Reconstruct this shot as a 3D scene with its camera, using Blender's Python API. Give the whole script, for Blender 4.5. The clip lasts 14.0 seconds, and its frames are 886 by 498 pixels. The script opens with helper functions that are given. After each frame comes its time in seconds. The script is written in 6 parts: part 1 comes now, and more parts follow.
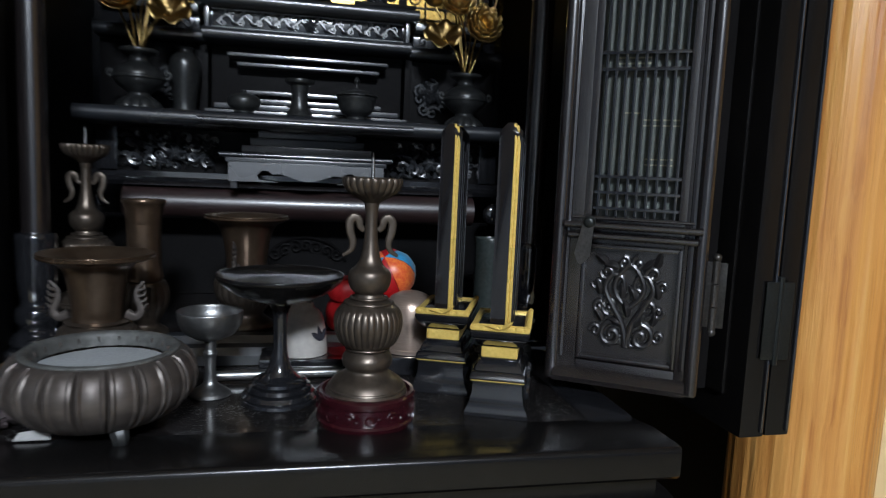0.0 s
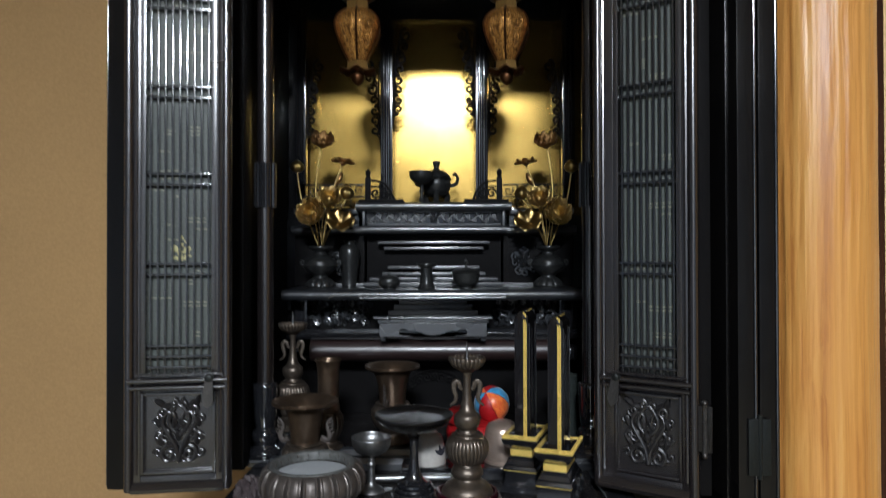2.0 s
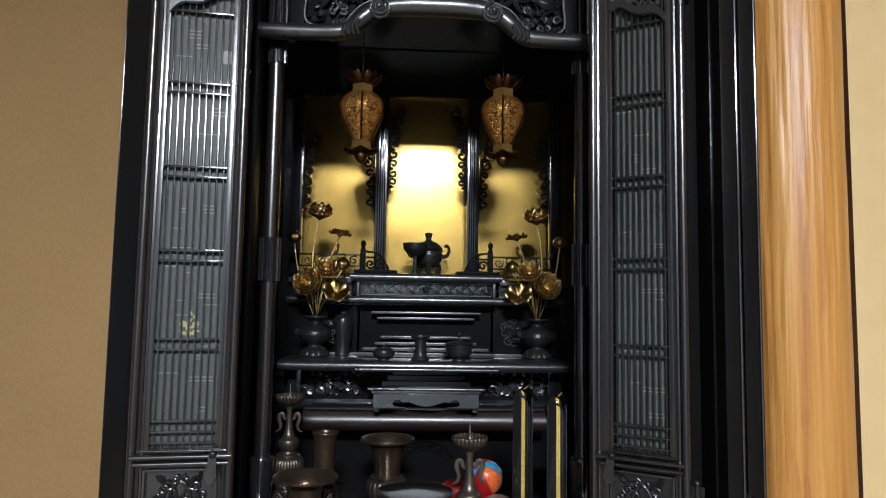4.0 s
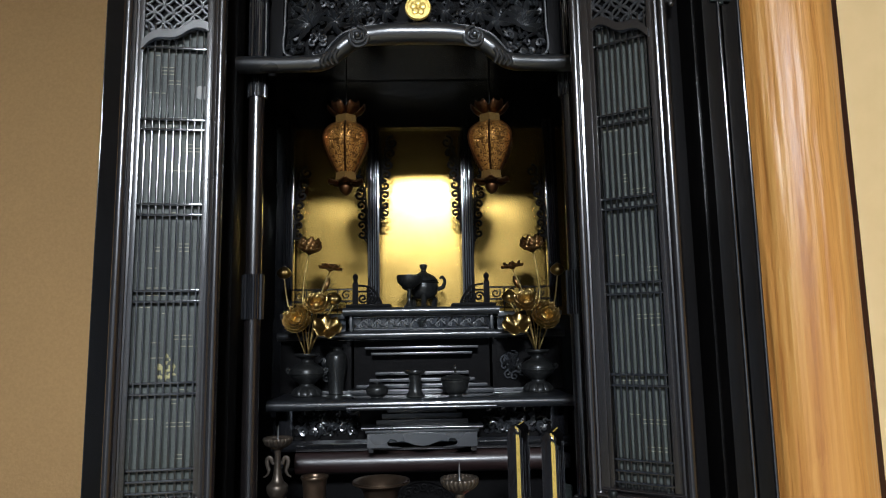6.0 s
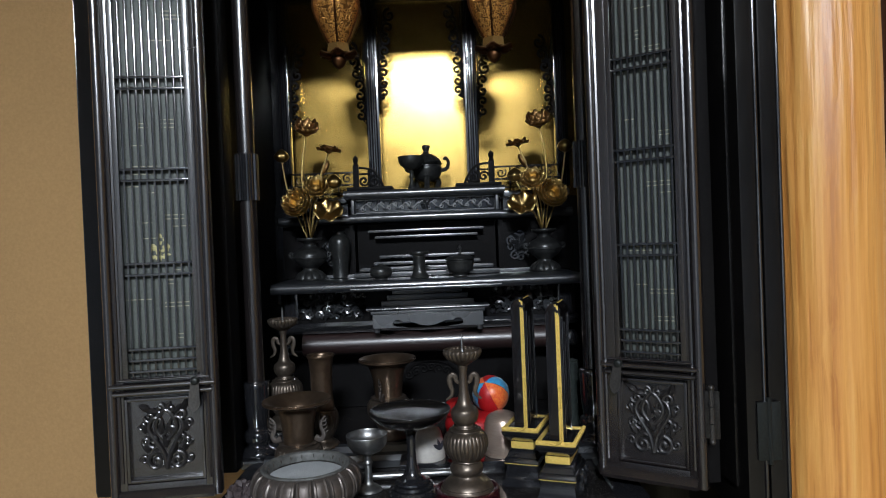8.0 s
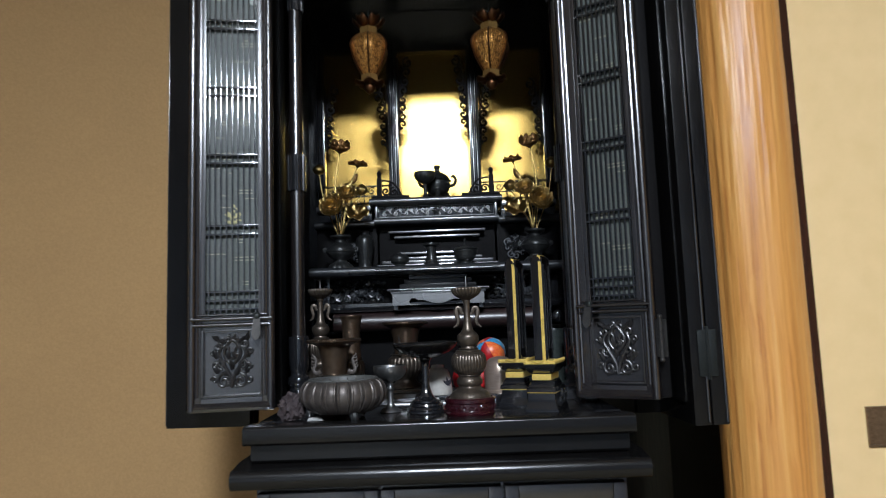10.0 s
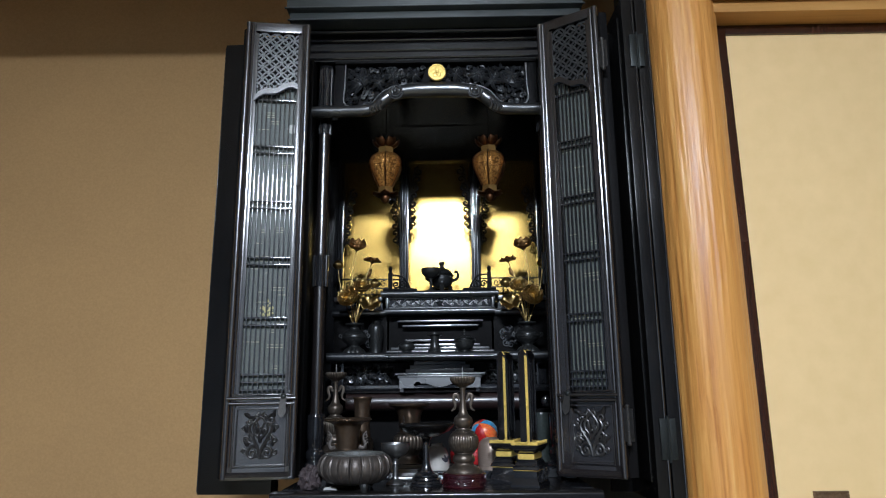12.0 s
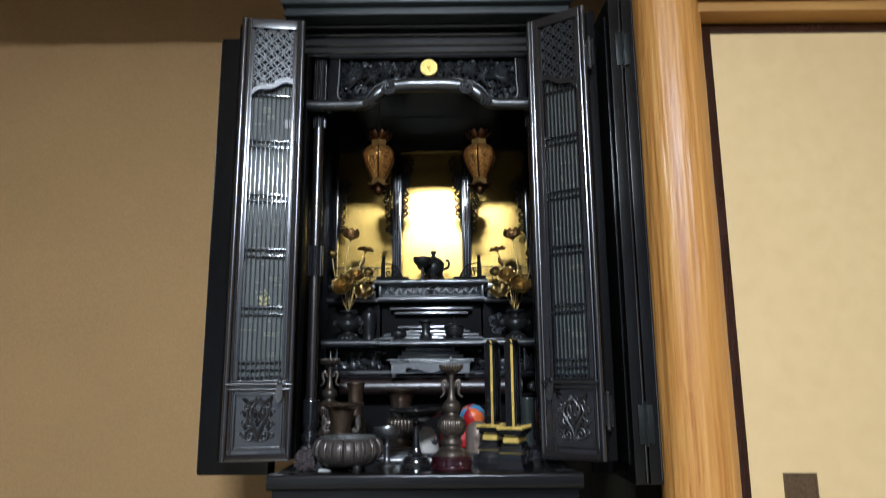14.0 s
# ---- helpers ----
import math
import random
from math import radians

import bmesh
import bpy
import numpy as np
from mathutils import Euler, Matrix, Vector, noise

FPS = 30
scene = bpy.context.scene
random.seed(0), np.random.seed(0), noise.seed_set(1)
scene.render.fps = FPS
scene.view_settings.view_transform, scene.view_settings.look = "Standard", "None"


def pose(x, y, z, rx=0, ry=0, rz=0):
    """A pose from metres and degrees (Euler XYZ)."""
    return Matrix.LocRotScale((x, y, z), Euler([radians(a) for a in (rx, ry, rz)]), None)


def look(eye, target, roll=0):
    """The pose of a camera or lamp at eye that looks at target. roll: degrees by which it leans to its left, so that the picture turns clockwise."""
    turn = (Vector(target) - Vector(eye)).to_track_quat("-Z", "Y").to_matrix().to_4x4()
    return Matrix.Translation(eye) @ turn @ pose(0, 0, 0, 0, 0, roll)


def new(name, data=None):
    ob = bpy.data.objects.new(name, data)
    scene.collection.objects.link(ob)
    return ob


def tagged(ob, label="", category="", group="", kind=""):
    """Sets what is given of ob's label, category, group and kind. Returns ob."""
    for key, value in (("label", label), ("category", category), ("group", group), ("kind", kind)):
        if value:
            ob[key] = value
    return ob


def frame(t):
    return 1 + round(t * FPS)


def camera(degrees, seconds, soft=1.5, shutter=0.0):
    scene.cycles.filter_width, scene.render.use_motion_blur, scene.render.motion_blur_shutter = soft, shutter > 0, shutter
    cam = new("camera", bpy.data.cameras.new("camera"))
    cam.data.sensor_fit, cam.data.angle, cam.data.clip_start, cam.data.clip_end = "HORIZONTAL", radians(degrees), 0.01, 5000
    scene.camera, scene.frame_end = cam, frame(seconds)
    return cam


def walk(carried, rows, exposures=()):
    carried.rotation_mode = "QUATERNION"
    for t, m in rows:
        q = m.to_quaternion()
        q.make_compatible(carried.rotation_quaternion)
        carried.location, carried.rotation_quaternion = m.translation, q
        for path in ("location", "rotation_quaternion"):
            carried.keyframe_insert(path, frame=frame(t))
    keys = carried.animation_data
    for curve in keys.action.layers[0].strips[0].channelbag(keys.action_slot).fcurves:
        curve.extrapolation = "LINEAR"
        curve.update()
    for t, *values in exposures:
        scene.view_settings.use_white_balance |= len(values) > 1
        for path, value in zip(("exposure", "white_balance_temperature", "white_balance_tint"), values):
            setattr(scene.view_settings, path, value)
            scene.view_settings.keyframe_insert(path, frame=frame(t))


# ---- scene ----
cam = camera(67.6, 14.0, soft=1.1, shutter=0.6)
PATH = [
    (0, (-0.0033, -0.0062, 1.0955), (0.4105, 1.9371, 0.8671), 2.52),
    (0.5, (0.0275, -0.0732, 1.1187), (0.2307, 1.9038, 0.8943), 2.04),
    (1, (0.0653, -0.1332, 1.1520), (0.0532, 1.8581, 0.9659), 0.97),
    (1.5, (0.0510, -0.2178, 1.1843), (0.0092, 1.7801, 1.1026), 0.51),
    (2, (0.0152, -0.2785, 1.1992), (0.0151, 1.7214, 1.2174), -0.12),
    (2.5, (-0.0117, -0.3187, 1.2226), (0.0250, 1.6761, 1.3618), 0.59),
    (3, (-0.0215, -0.3188, 1.2226), (0.0657, 1.6702, 1.4131), 0.69),
    (3.5, (-0.0262, -0.3158, 1.2375), (0.1044, 1.6637, 1.4916), -0.27),
    (4, (-0.0300, -0.3103, 1.2327), (0.0711, 1.6798, 1.4030), 0.92),
    (4.2, (-0.0225, -0.3169, 1.2370), (0.0654, 1.6694, 1.4537), 0.41),
    (6.3, (0.0166, -0.2726, 1.2302), (0.0501, 1.7090, 1.4992), -1.64),
    (6.5, (0.0213, -0.2678, 1.2195), (0.0341, 1.7225, 1.4158), -2.29),
    (7, (0.0216, -0.2515, 1.2065), (0.0063, 1.7483, 1.2326), -2.09),
    (7.5, (0.0226, -0.2444, 1.2053), (0.0184, 1.7552, 1.1669), -1.95),
    (8, (0.0237, -0.2467, 1.2043), (0.0279, 1.7531, 1.1725), -2.29),
    (8.5, (0.0211, -0.2231, 1.1859), (0.0260, 1.7766, 1.2192), -1.82),
    (8.7, (0.0208, -0.2102, 1.1445), (0.0235, 1.7885, 1.2184), -2.30),
    (10.8, (0.0126, -0.5849, 1.0405), (-0.0084, 1.3957, 1.3177), -1.62),
    (11, (0.0165, -0.5913, 1.0445), (0.0068, 1.3851, 1.3504), -1.08),
    (11.5, (0.0245, -0.6125, 1.0570), (0.0323, 1.3380, 1.4992), -0.36),
    (12, (0.0249, -0.6180, 1.0601), (0.0016, 1.3336, 1.4966), -0.62),
    (12.5, (0.0270, -0.6268, 1.0682), (-0.0113, 1.3249, 1.5035), -0.78),
    (13, (0.0290, -0.6577, 1.0817), (0.0158, 1.2671, 1.6249), -0.23),
    (13.5, (0.0331, -0.6681, 1.0774), (0.0268, 1.2667, 1.5836), -0.37),
    (14, (0.0336, -0.6641, 1.0720), (0.0249, 1.2999, 1.4494), -0.43),
]
walk(cam, [(t, look(eye, target, roll)) for t, eye, target, roll in PATH],
     [(0, -0.13, 6430, 10), (1, -0.13, 6480, 10), (1.6, -0.12, 6650, 10), (2.3, 0.0, 6650, 10), (8.7, 0.0, 6650, 10), (10.8, 0.03, 6260, 10), (14, 0.03, 6240, 10)])

# ---- world, lights ----
world = bpy.data.worlds.new("world")
world.use_nodes = True
scene.world = world
world.node_tree.nodes["Background"].inputs[0].default_value = (0.9, 0.95, 1.0, 1)
world.node_tree.nodes["Background"].inputs[1].default_value = 0.02


def glow(name, strength, colour):
    m = bpy.data.materials.new(name)
    m.use_nodes = True
    nt = m.node_tree
    nt.nodes.clear()
    em = nt.nodes.new("ShaderNodeEmission")
    em.inputs[0].default_value, em.inputs[1].default_value = (*colour, 1), strength
    nt.links.new(em.outputs[0], nt.nodes.new("ShaderNodeOutputMaterial").inputs[0])
    return m


# the room's flat drum lamp, hung over the middle of the room
LAMP_AT, LAMP_R, LAMP_H = (0.02, -1.62, 2.16), 0.20, 0.055
ring_me = bpy.data.meshes.new("diffuser")
rb_ = bmesh.new()
bmesh.ops.create_cone(rb_, cap_ends=True, segments=40, radius1=LAMP_R, radius2=LAMP_R, depth=LAMP_H, matrix=pose(0, 0, 0))
rb_.to_mesh(ring_me)
rb_.free()
ring_me.materials.append(glow("lamp_diffuser", 226.0, (0.90, 1.0, 1.13)))
lamp_e = new("ceiling_lamp")
lamp_e.location = LAMP_AT
tagged(lamp_e, "flat round white lamp hanging on a cord", "lamp")
ring_ob = new("diffuser", ring_me)
ring_ob.parent = lamp_e
cord_me = bpy.data.meshes.new("cord")
cb_ = bmesh.new()
bmesh.ops.create_cone(cb_, cap_ends=True, segments=8, radius1=0.004, radius2=0.004, depth=0.24, matrix=Matrix.Translation((0, 0, 0.15)))
bmesh.ops.create_cone(cb_, cap_ends=True, segments=40, radius1=LAMP_R + 0.03, radius2=LAMP_R + 0.01, depth=0.03, matrix=pose(0, 0, LAMP_H / 2 + 0.016))
cb_.to_mesh(cord_me)
cb_.free()
cord_ob = new("cover", cord_me)
cord_ob.parent = lamp_e


# ---- materials ----
def tex_noise(nt, scale, detail=3, vec=None, rough=0.55):
    n = nt.nodes.new("ShaderNodeTexNoise")
    n.inputs["Scale"].default_value, n.inputs["Detail"].default_value, n.inputs["Roughness"].default_value = scale, detail, rough
    if vec is not None:
        nt.links.new(vec, n.inputs["Vector"])
    return n.outputs["Fac"]


def ramp(nt, fac, stops):
    r = nt.nodes.new("ShaderNodeValToRGB")
    while len(r.color_ramp.elements) < len(stops):
        r.color_ramp.elements.new(0.5)
    for e, (p, c) in zip(r.color_ramp.elements, stops):
        e.position = p
        e.color = (*c, 1) if len(c) == 3 else c
    nt.links.new(fac, r.inputs[0])
    return r.outputs[0]


def coords(nt, scale=(1, 1, 1)):
    tc = nt.nodes.new("ShaderNodeTexCoord")
    mp = nt.nodes.new("ShaderNodeMapping")
    mp.inputs["Scale"].default_value = scale
    nt.links.new(tc.outputs["Object"], mp.inputs["Vector"])
    return mp.outputs[0]


def material(name, low, high, rough=(0.3, 0.45), metal=0.0, scale=(60, 60, 60), fine=4.0, bump=0.05, coat=0.0, detail=4, dist=0.001, broad=6.0, sheen=0.0, spec=0.5, coat_rough=0.13):
    """Two-scale procedural surface: broad blotches between low and high, fine grain in roughness and relief."""
    m = bpy.data.materials.new(name)
    m.use_nodes = True
    nt = m.node_tree
    p = nt.nodes["Principled BSDF"]
    vec = coords(nt, scale)
    fine_f = tex_noise(nt, fine, detail, vec)
    broad_f = tex_noise(nt, broad, 3, coords(nt))
    mix = nt.nodes.new("ShaderNodeMath")
    mix.operation = "MULTIPLY_ADD"
    nt.links.new(fine_f, mix.inputs[0])
    mix.inputs[1].default_value = 0.6
    half = nt.nodes.new("ShaderNodeMath")
    half.operation = "MULTIPLY"
    half.inputs[1].default_value = 0.4
    nt.links.new(broad_f, half.inputs[0])
    nt.links.new(half.outputs[0], mix.inputs[2])
    nt.links.new(ramp(nt, mix.outputs[0], [(0.32, low), (0.68, high)]), p.inputs["Base Color"])
    rr = nt.nodes.new("ShaderNodeMapRange")
    nt.links.new(broad_f, rr.inputs[0])
    rr.inputs[1].default_value, rr.inputs[2].default_value = 0.3, 0.7
    rr.inputs[3].default_value, rr.inputs[4].default_value = rough
    nt.links.new(rr.outputs[0], p.inputs["Roughness"])
    p.inputs["Metallic"].default_value = metal
    p.inputs["Coat Weight"].default_value = coat
    p.inputs["Coat Roughness"].default_value = coat_rough
    p.inputs["Specular IOR Level"].default_value = spec
    p.inputs["Sheen Weight"].default_value = sheen
    if bump:
        b = nt.nodes.new("ShaderNodeBump")
        b.inputs["Strength"].default_value, b.inputs["Distance"].default_value = bump, dist
        nt.links.new(fine_f, b.inputs["Height"])
        nt.links.new(b.outputs[0], p.inputs["Normal"])
    return m


BLACK = material("black_lacquered_wood", (0.0082, 0.0083, 0.0096), (0.0150, 0.0153, 0.0174), (0.09, 0.17), scale=(90, 90, 8), bump=0.02, coat=0.8, spec=0.9)
BLACKX = material("black_lacquered_wood_lengthwise", (0.0082, 0.0083, 0.0096), (0.0150, 0.0153, 0.0174), (0.09, 0.17), scale=(8, 90, 90), bump=0.02, coat=0.8, spec=0.9)
EBONY = material("ebony_door_wood", (0.0068, 0.0057, 0.0058), (0.0158, 0.0121, 0.0119), (0.2, 0.28), scale=(120, 120, 6), bump=0.04, coat=1.0, spec=0.95, coat_rough=0.27)
ROSE = material("red_brown_rosewood", (0.014, 0.0075, 0.0072), (0.032, 0.0158, 0.0142), (0.34, 0.42), scale=(6, 120, 120), bump=0.03, coat=0.3, spec=1.0)
CARVED = material("carved_black_wood", (0.0117, 0.0123, 0.0137), (0.0234, 0.0247, 0.0267), (0.16, 0.24), scale=(200, 200, 200), bump=0.04, coat=0.3, spec=1.0)
GREYWOOD = material("dusty_black_wood", (0.0135, 0.0148, 0.0172), (0.0250, 0.0270, 0.0312), (0.24, 0.34), scale=(12, 90, 90), bump=0.02, coat=0.9, spec=0.9)
SATIN = material("satin_black_wood", (0.0095, 0.0100, 0.0112), (0.020, 0.0207, 0.0225), (0.24, 0.34), scale=(12, 90, 90), bump=0.03, coat=1.0, spec=1.0, coat_rough=0.3)
DUSTY = material("dust_dulled_black_wood", (0.019, 0.0225, 0.0222), (0.037, 0.0435, 0.0425), (0.28, 0.4), scale=(10, 90, 90), bump=0.04, coat=0.15, spec=0.7)
GAUZE = material("woven_gauze", (0.066, 0.075, 0.067), (0.125, 0.138, 0.126), (0.45, 0.55), scale=(900, 900, 260), fine=1.0, bump=0.12, dist=0.0004, spec=0.35)
BRONZE = material("patinated_bronze", (0.088, 0.070, 0.056), (0.160, 0.130, 0.104), (0.31, 0.42), metal=0.8, scale=(40, 40, 40), bump=0.06)
BRONZE_GREY = material("grey_weathered_bronze", (0.062, 0.050, 0.044), (0.13, 0.112, 0.10), (0.36, 0.5), metal=0.6, scale=(20, 20, 40), bump=0.06)
BRONZE_BROWN = material("brown_bronze", (0.105, 0.071, 0.048), (0.19, 0.132, 0.090), (0.25, 0.36), metal=0.85, scale=(25, 25, 25), bump=0.04)
BRONZE_DARK = material("blackened_bronze", (0.0216, 0.0227, 0.0232), (0.0607, 0.0621, 0.0607), (0.26, 0.38), metal=0.6, scale=(60, 60, 60), bump=0.04)
PEWTER = material("dull_silver_metal", (0.22, 0.22, 0.22), (0.33, 0.33, 0.325), (0.32, 0.42), metal=0.95, scale=(50, 50, 50), bump=0.04)
STEEL = material("dark_hinge_metal", (0.018, 0.020, 0.0195), (0.038, 0.042, 0.040), (0.3, 0.44), metal=0.7, scale=(150, 150, 150), bump=0.06)
TAGMETAL = material("grey_tag_metal", (0.06, 0.056, 0.053), (0.13, 0.122, 0.115), (0.3, 0.42), metal=0.85, scale=(150, 150, 150), bump=0.1)
GOLDLEAF = material("gold_leaf", (0.36, 0.220, 0.046), (0.46, 0.293, 0.075), (0.21, 0.27), metal=0.82, scale=(30, 30, 30), bump=0.02, broad=9)
GOLD = material("gilt_paint", (0.72, 0.49, 0.105), (0.90, 0.65, 0.19), (0.24, 0.36), metal=0.35, scale=(90, 90, 90), bump=0.06)
LOTUSGOLD = material("antique_gold", (0.26, 0.165, 0.058), (0.58, 0.41, 0.165), (0.24, 0.36), metal=1.0, scale=(140, 140, 140), bump=0.35)
LOTUSBROWN = material("reddened_antique_gold", (0.15, 0.075, 0.030), (0.40, 0.22, 0.085), (0.26, 0.38), metal=1.0, scale=(140, 140, 140), bump=0.35)
RIMGREY = material("weathered_bronze_rim", (0.045, 0.044, 0.041), (0.15, 0.153, 0.146), (0.5, 0.65), metal=0.25, scale=(40, 40, 40), bump=0.3)
THREAD = material("pale_woven_thread", (0.26, 0.25, 0.17), (0.42, 0.40, 0.29), (0.4, 0.5), bump=0.0)
MATT = material("matt_black_wood", (0.0046, 0.0043, 0.0045), (0.0086, 0.0081, 0.0083), (0.4, 0.55), scale=(60, 60, 60), bump=0.04, spec=0.05)
# pale blue-white of the added reflector on the south wall
BOUNCEWHITE = material("white_bounce_panel", (0.68, 0.73, 0.79), (0.74, 0.79, 0.84), (0.8, 0.95), scale=(150, 150, 150), bump=0.1)
RELIEF = material("carved_ebony_relief", (0.0104, 0.0096, 0.0099), (0.0221, 0.0202, 0.0202), (0.3, 0.4), scale=(200, 200, 200), bump=0.05, coat=0.15, spec=0.7)
DEEP = material("deep_black_lacquer", (0.0046, 0.0042, 0.0041), (0.0088, 0.0080, 0.0078), (0.18, 0.27), scale=(90, 90, 8), bump=0.02, spec=0.4)
FRET = material("glossy_carved_wood", (0.018, 0.0195, 0.022), (0.036, 0.0385, 0.0425), (0.22, 0.32), scale=(120, 120, 120), bump=0.03, coat=1.0, spec=1.0, coat_rough=0.3)
DOORFRET = material("dusty_door_fretwork", (0.018, 0.0193, 0.021), (0.036, 0.038, 0.041), (0.26, 0.34), scale=(120, 120, 120), bump=0.03, coat=1.0, spec=1.0, coat_rough=0.3)
LINTELWOOD = material("pale_cedar_lintel", (0.42, 0.205, 0.055), (0.54, 0.285, 0.085), (0.42, 0.55), scale=(3, 60, 60), fine=2.0, bump=0.1, spec=0.25)
PALEGOLD = material("faded_gilt_thread", (0.42, 0.38, 0.17), (0.66, 0.60, 0.33), (0.4, 0.5), scale=(400, 400, 400), bump=0.1)
# near-black ochre that holds the shade of the gap beside the cabinet
GAPSHADE = material("gap_shade_colour", (0.026, 0.021, 0.011), (0.055, 0.045, 0.025), (0.4, 0.55), scale=(60, 60, 4), bump=0.08)
COPPER = material("dark_copper", (0.06, 0.025, 0.012), (0.17, 0.075, 0.032), (0.3, 0.42), metal=0.95, scale=(160, 160, 160), bump=0.2)
ASH = material("incense_ash", (0.26, 0.275, 0.285), (0.42, 0.435, 0.44), (0.9, 1.0), scale=(220, 220, 220), bump=0.5)
PORCELAIN = material("white_porcelain", (0.39, 0.365, 0.335), (0.47, 0.44, 0.405), (0.1, 0.16), scale=(60, 60, 60), bump=0.02, coat=0.3)
INK = material("dark_blue_glaze", (0.02, 0.02, 0.03), (0.05, 0.05, 0.06), (0.12, 0.2), bump=0.0)
MAROON = material("maroon_lacquer", (0.016, 0.0024, 0.0042), (0.034, 0.0048, 0.008), (0.16, 0.26), scale=(60, 60, 60), bump=0.03, coat=0.4)
REDCLOTH = material("red_silk", (0.34, 0.006, 0.010), (0.56, 0.016, 0.018), (0.4, 0.55), scale=(700, 700, 700), fine=1.0, bump=0.3, dist=0.0004)
ORANGE = material("orange_brocade", (0.72, 0.025, 0.016), (0.95, 0.30, 0.06), (0.3, 0.42), scale=(260, 260, 260), fine=1.2, bump=0.2, sheen=0.1)
BLUECLOTH = material("blue_silk", (0.02, 0.2, 0.42), (0.05, 0.36, 0.62), (0.4, 0.5), scale=(600, 600, 600), fine=1.0, bump=0.2, dist=0.0004, sheen=0.3)
BRASSBELL = material("brushed_bell_bronze", (0.42, 0.31, 0.25), (0.55, 0.43, 0.35), (0.26, 0.34), metal=0.7, scale=(20, 20, 300), bump=0.04)
# blue-grey of unseen walls, set for the sheen it gives the black lacquer
BOUNCEGREY = material("grey_bounce_wall", (0.19, 0.225, 0.28), (0.25, 0.29, 0.355), (0.8, 0.95), scale=(150, 150, 150), bump=0.1)
DARKCLOTH = material("dark_crumpled_cloth", (0.024, 0.0165, 0.0172), (0.064, 0.045, 0.0455), (0.6, 0.8), scale=(120, 120, 120), bump=0.2)
PAPER = material("white_paper", (0.38, 0.375, 0.365), (0.48, 0.472, 0.455), (0.8, 0.95), scale=(150, 150, 150), bump=0.1)
GREENGLASS = material("grey_green_glaze", (0.022, 0.028, 0.026), (0.045, 0.054, 0.050), (0.2, 0.3), bump=0.03)
TABLET_FACE = material("tablet_black_lacquer", (0.005, 0.005, 0.006), (0.014, 0.012, 0.012), (0.1, 0.2), bump=0.02, coat=0.5)
WALL = material("sand_plaster", (0.458, 0.273, 0.114), (0.550, 0.334, 0.145), (0.85, 0.98), scale=(180, 180, 180), fine=1.0, bump=0.3, dist=0.001, broad=4.0)
FUSUMA = material("cream_door_paper", (0.765, 0.542, 0.258), (0.825, 0.590, 0.298), (0.7, 0.85), scale=(30, 30, 30), fine=1.0, bump=0.05, broad=4.0)
FUSFRAME = material("dark_brown_lacquer", (0.022, 0.008, 0.005), (0.05, 0.017, 0.009), (0.18, 0.3), scale=(80, 80, 5), bump=0.08, coat=0.3)
BEAMWOOD = material("planed_cedar", (0.235, 0.098, 0.023), (0.33, 0.148, 0.038), (0.42, 0.55), scale=(3, 60, 60), fine=2.0, bump=0.1, spec=0.25)
TATAMI = material("tatami_mat", (0.20, 0.172, 0.112), (0.28, 0.242, 0.160), (0.7, 0.85), scale=(8, 400, 40), fine=1.0, bump=0.3)
CEILWOOD = material("ceiling_boards", (0.25, 0.215, 0.175), (0.34, 0.295, 0.24), (0.5, 0.6), scale=(60, 3, 60), bump=0.1)
PULL = material("bronze_pull", (0.15, 0.092, 0.05), (0.29, 0.19, 0.11), (0.35, 0.5), metal=0.7, bump=0.1)


def pillar_wood():
    """Polished cedar log: wavering long grain, wide and narrow, under a thin varnish."""
    m = bpy.data.materials.new("polished_cedar_log")
    m.use_nodes = True
    nt = m.node_tree
    p = nt.nodes["Principled BSDF"]
    vec = coords(nt, (54, 54, 0.8))
    warp = tex_noise(nt, 1.1, 3, coords(nt, (9, 9, 4)))
    add = nt.nodes.new("ShaderNodeVectorMath")
    add.operation = "MULTIPLY_ADD"
    comb = nt.nodes.new("ShaderNodeCombineXYZ")
    for i in range(2):
        nt.links.new(warp, comb.inputs[i])
    nt.links.new(comb.outputs[0], add.inputs[0])
    add.inputs[1].default_value = (1.0, 1.0, 0)
    nt.links.new(vec, add.inputs[2])
    g = tex_noise(nt, 2.2, 5, add.outputs[0], 0.6)
    nt.links.new(ramp(nt, g, [(0.32, (0.47, 0.178, 0.040)), (0.44, (0.60, 0.262, 0.062)), (0.57, (0.67, 0.320, 0.084)), (0.74, (0.73, 0.405, 0.122))]), p.inputs["Base Color"])
    p.inputs["Roughness"].default_value = 0.38
    p.inputs["Coat Weight"].default_value = 0.18
    p.inputs["Coat Roughness"].default_value = 0.3
    b = nt.nodes.new("ShaderNodeBump")
    b.inputs["Strength"].default_value, b.inputs["Distance"].default_value = 0.55, 0.004
    nt.links.new(g, b.inputs["Height"])
    nt.links.new(b.outputs[0], p.inputs["Normal"])
    return m


PILLAR = pillar_wood()


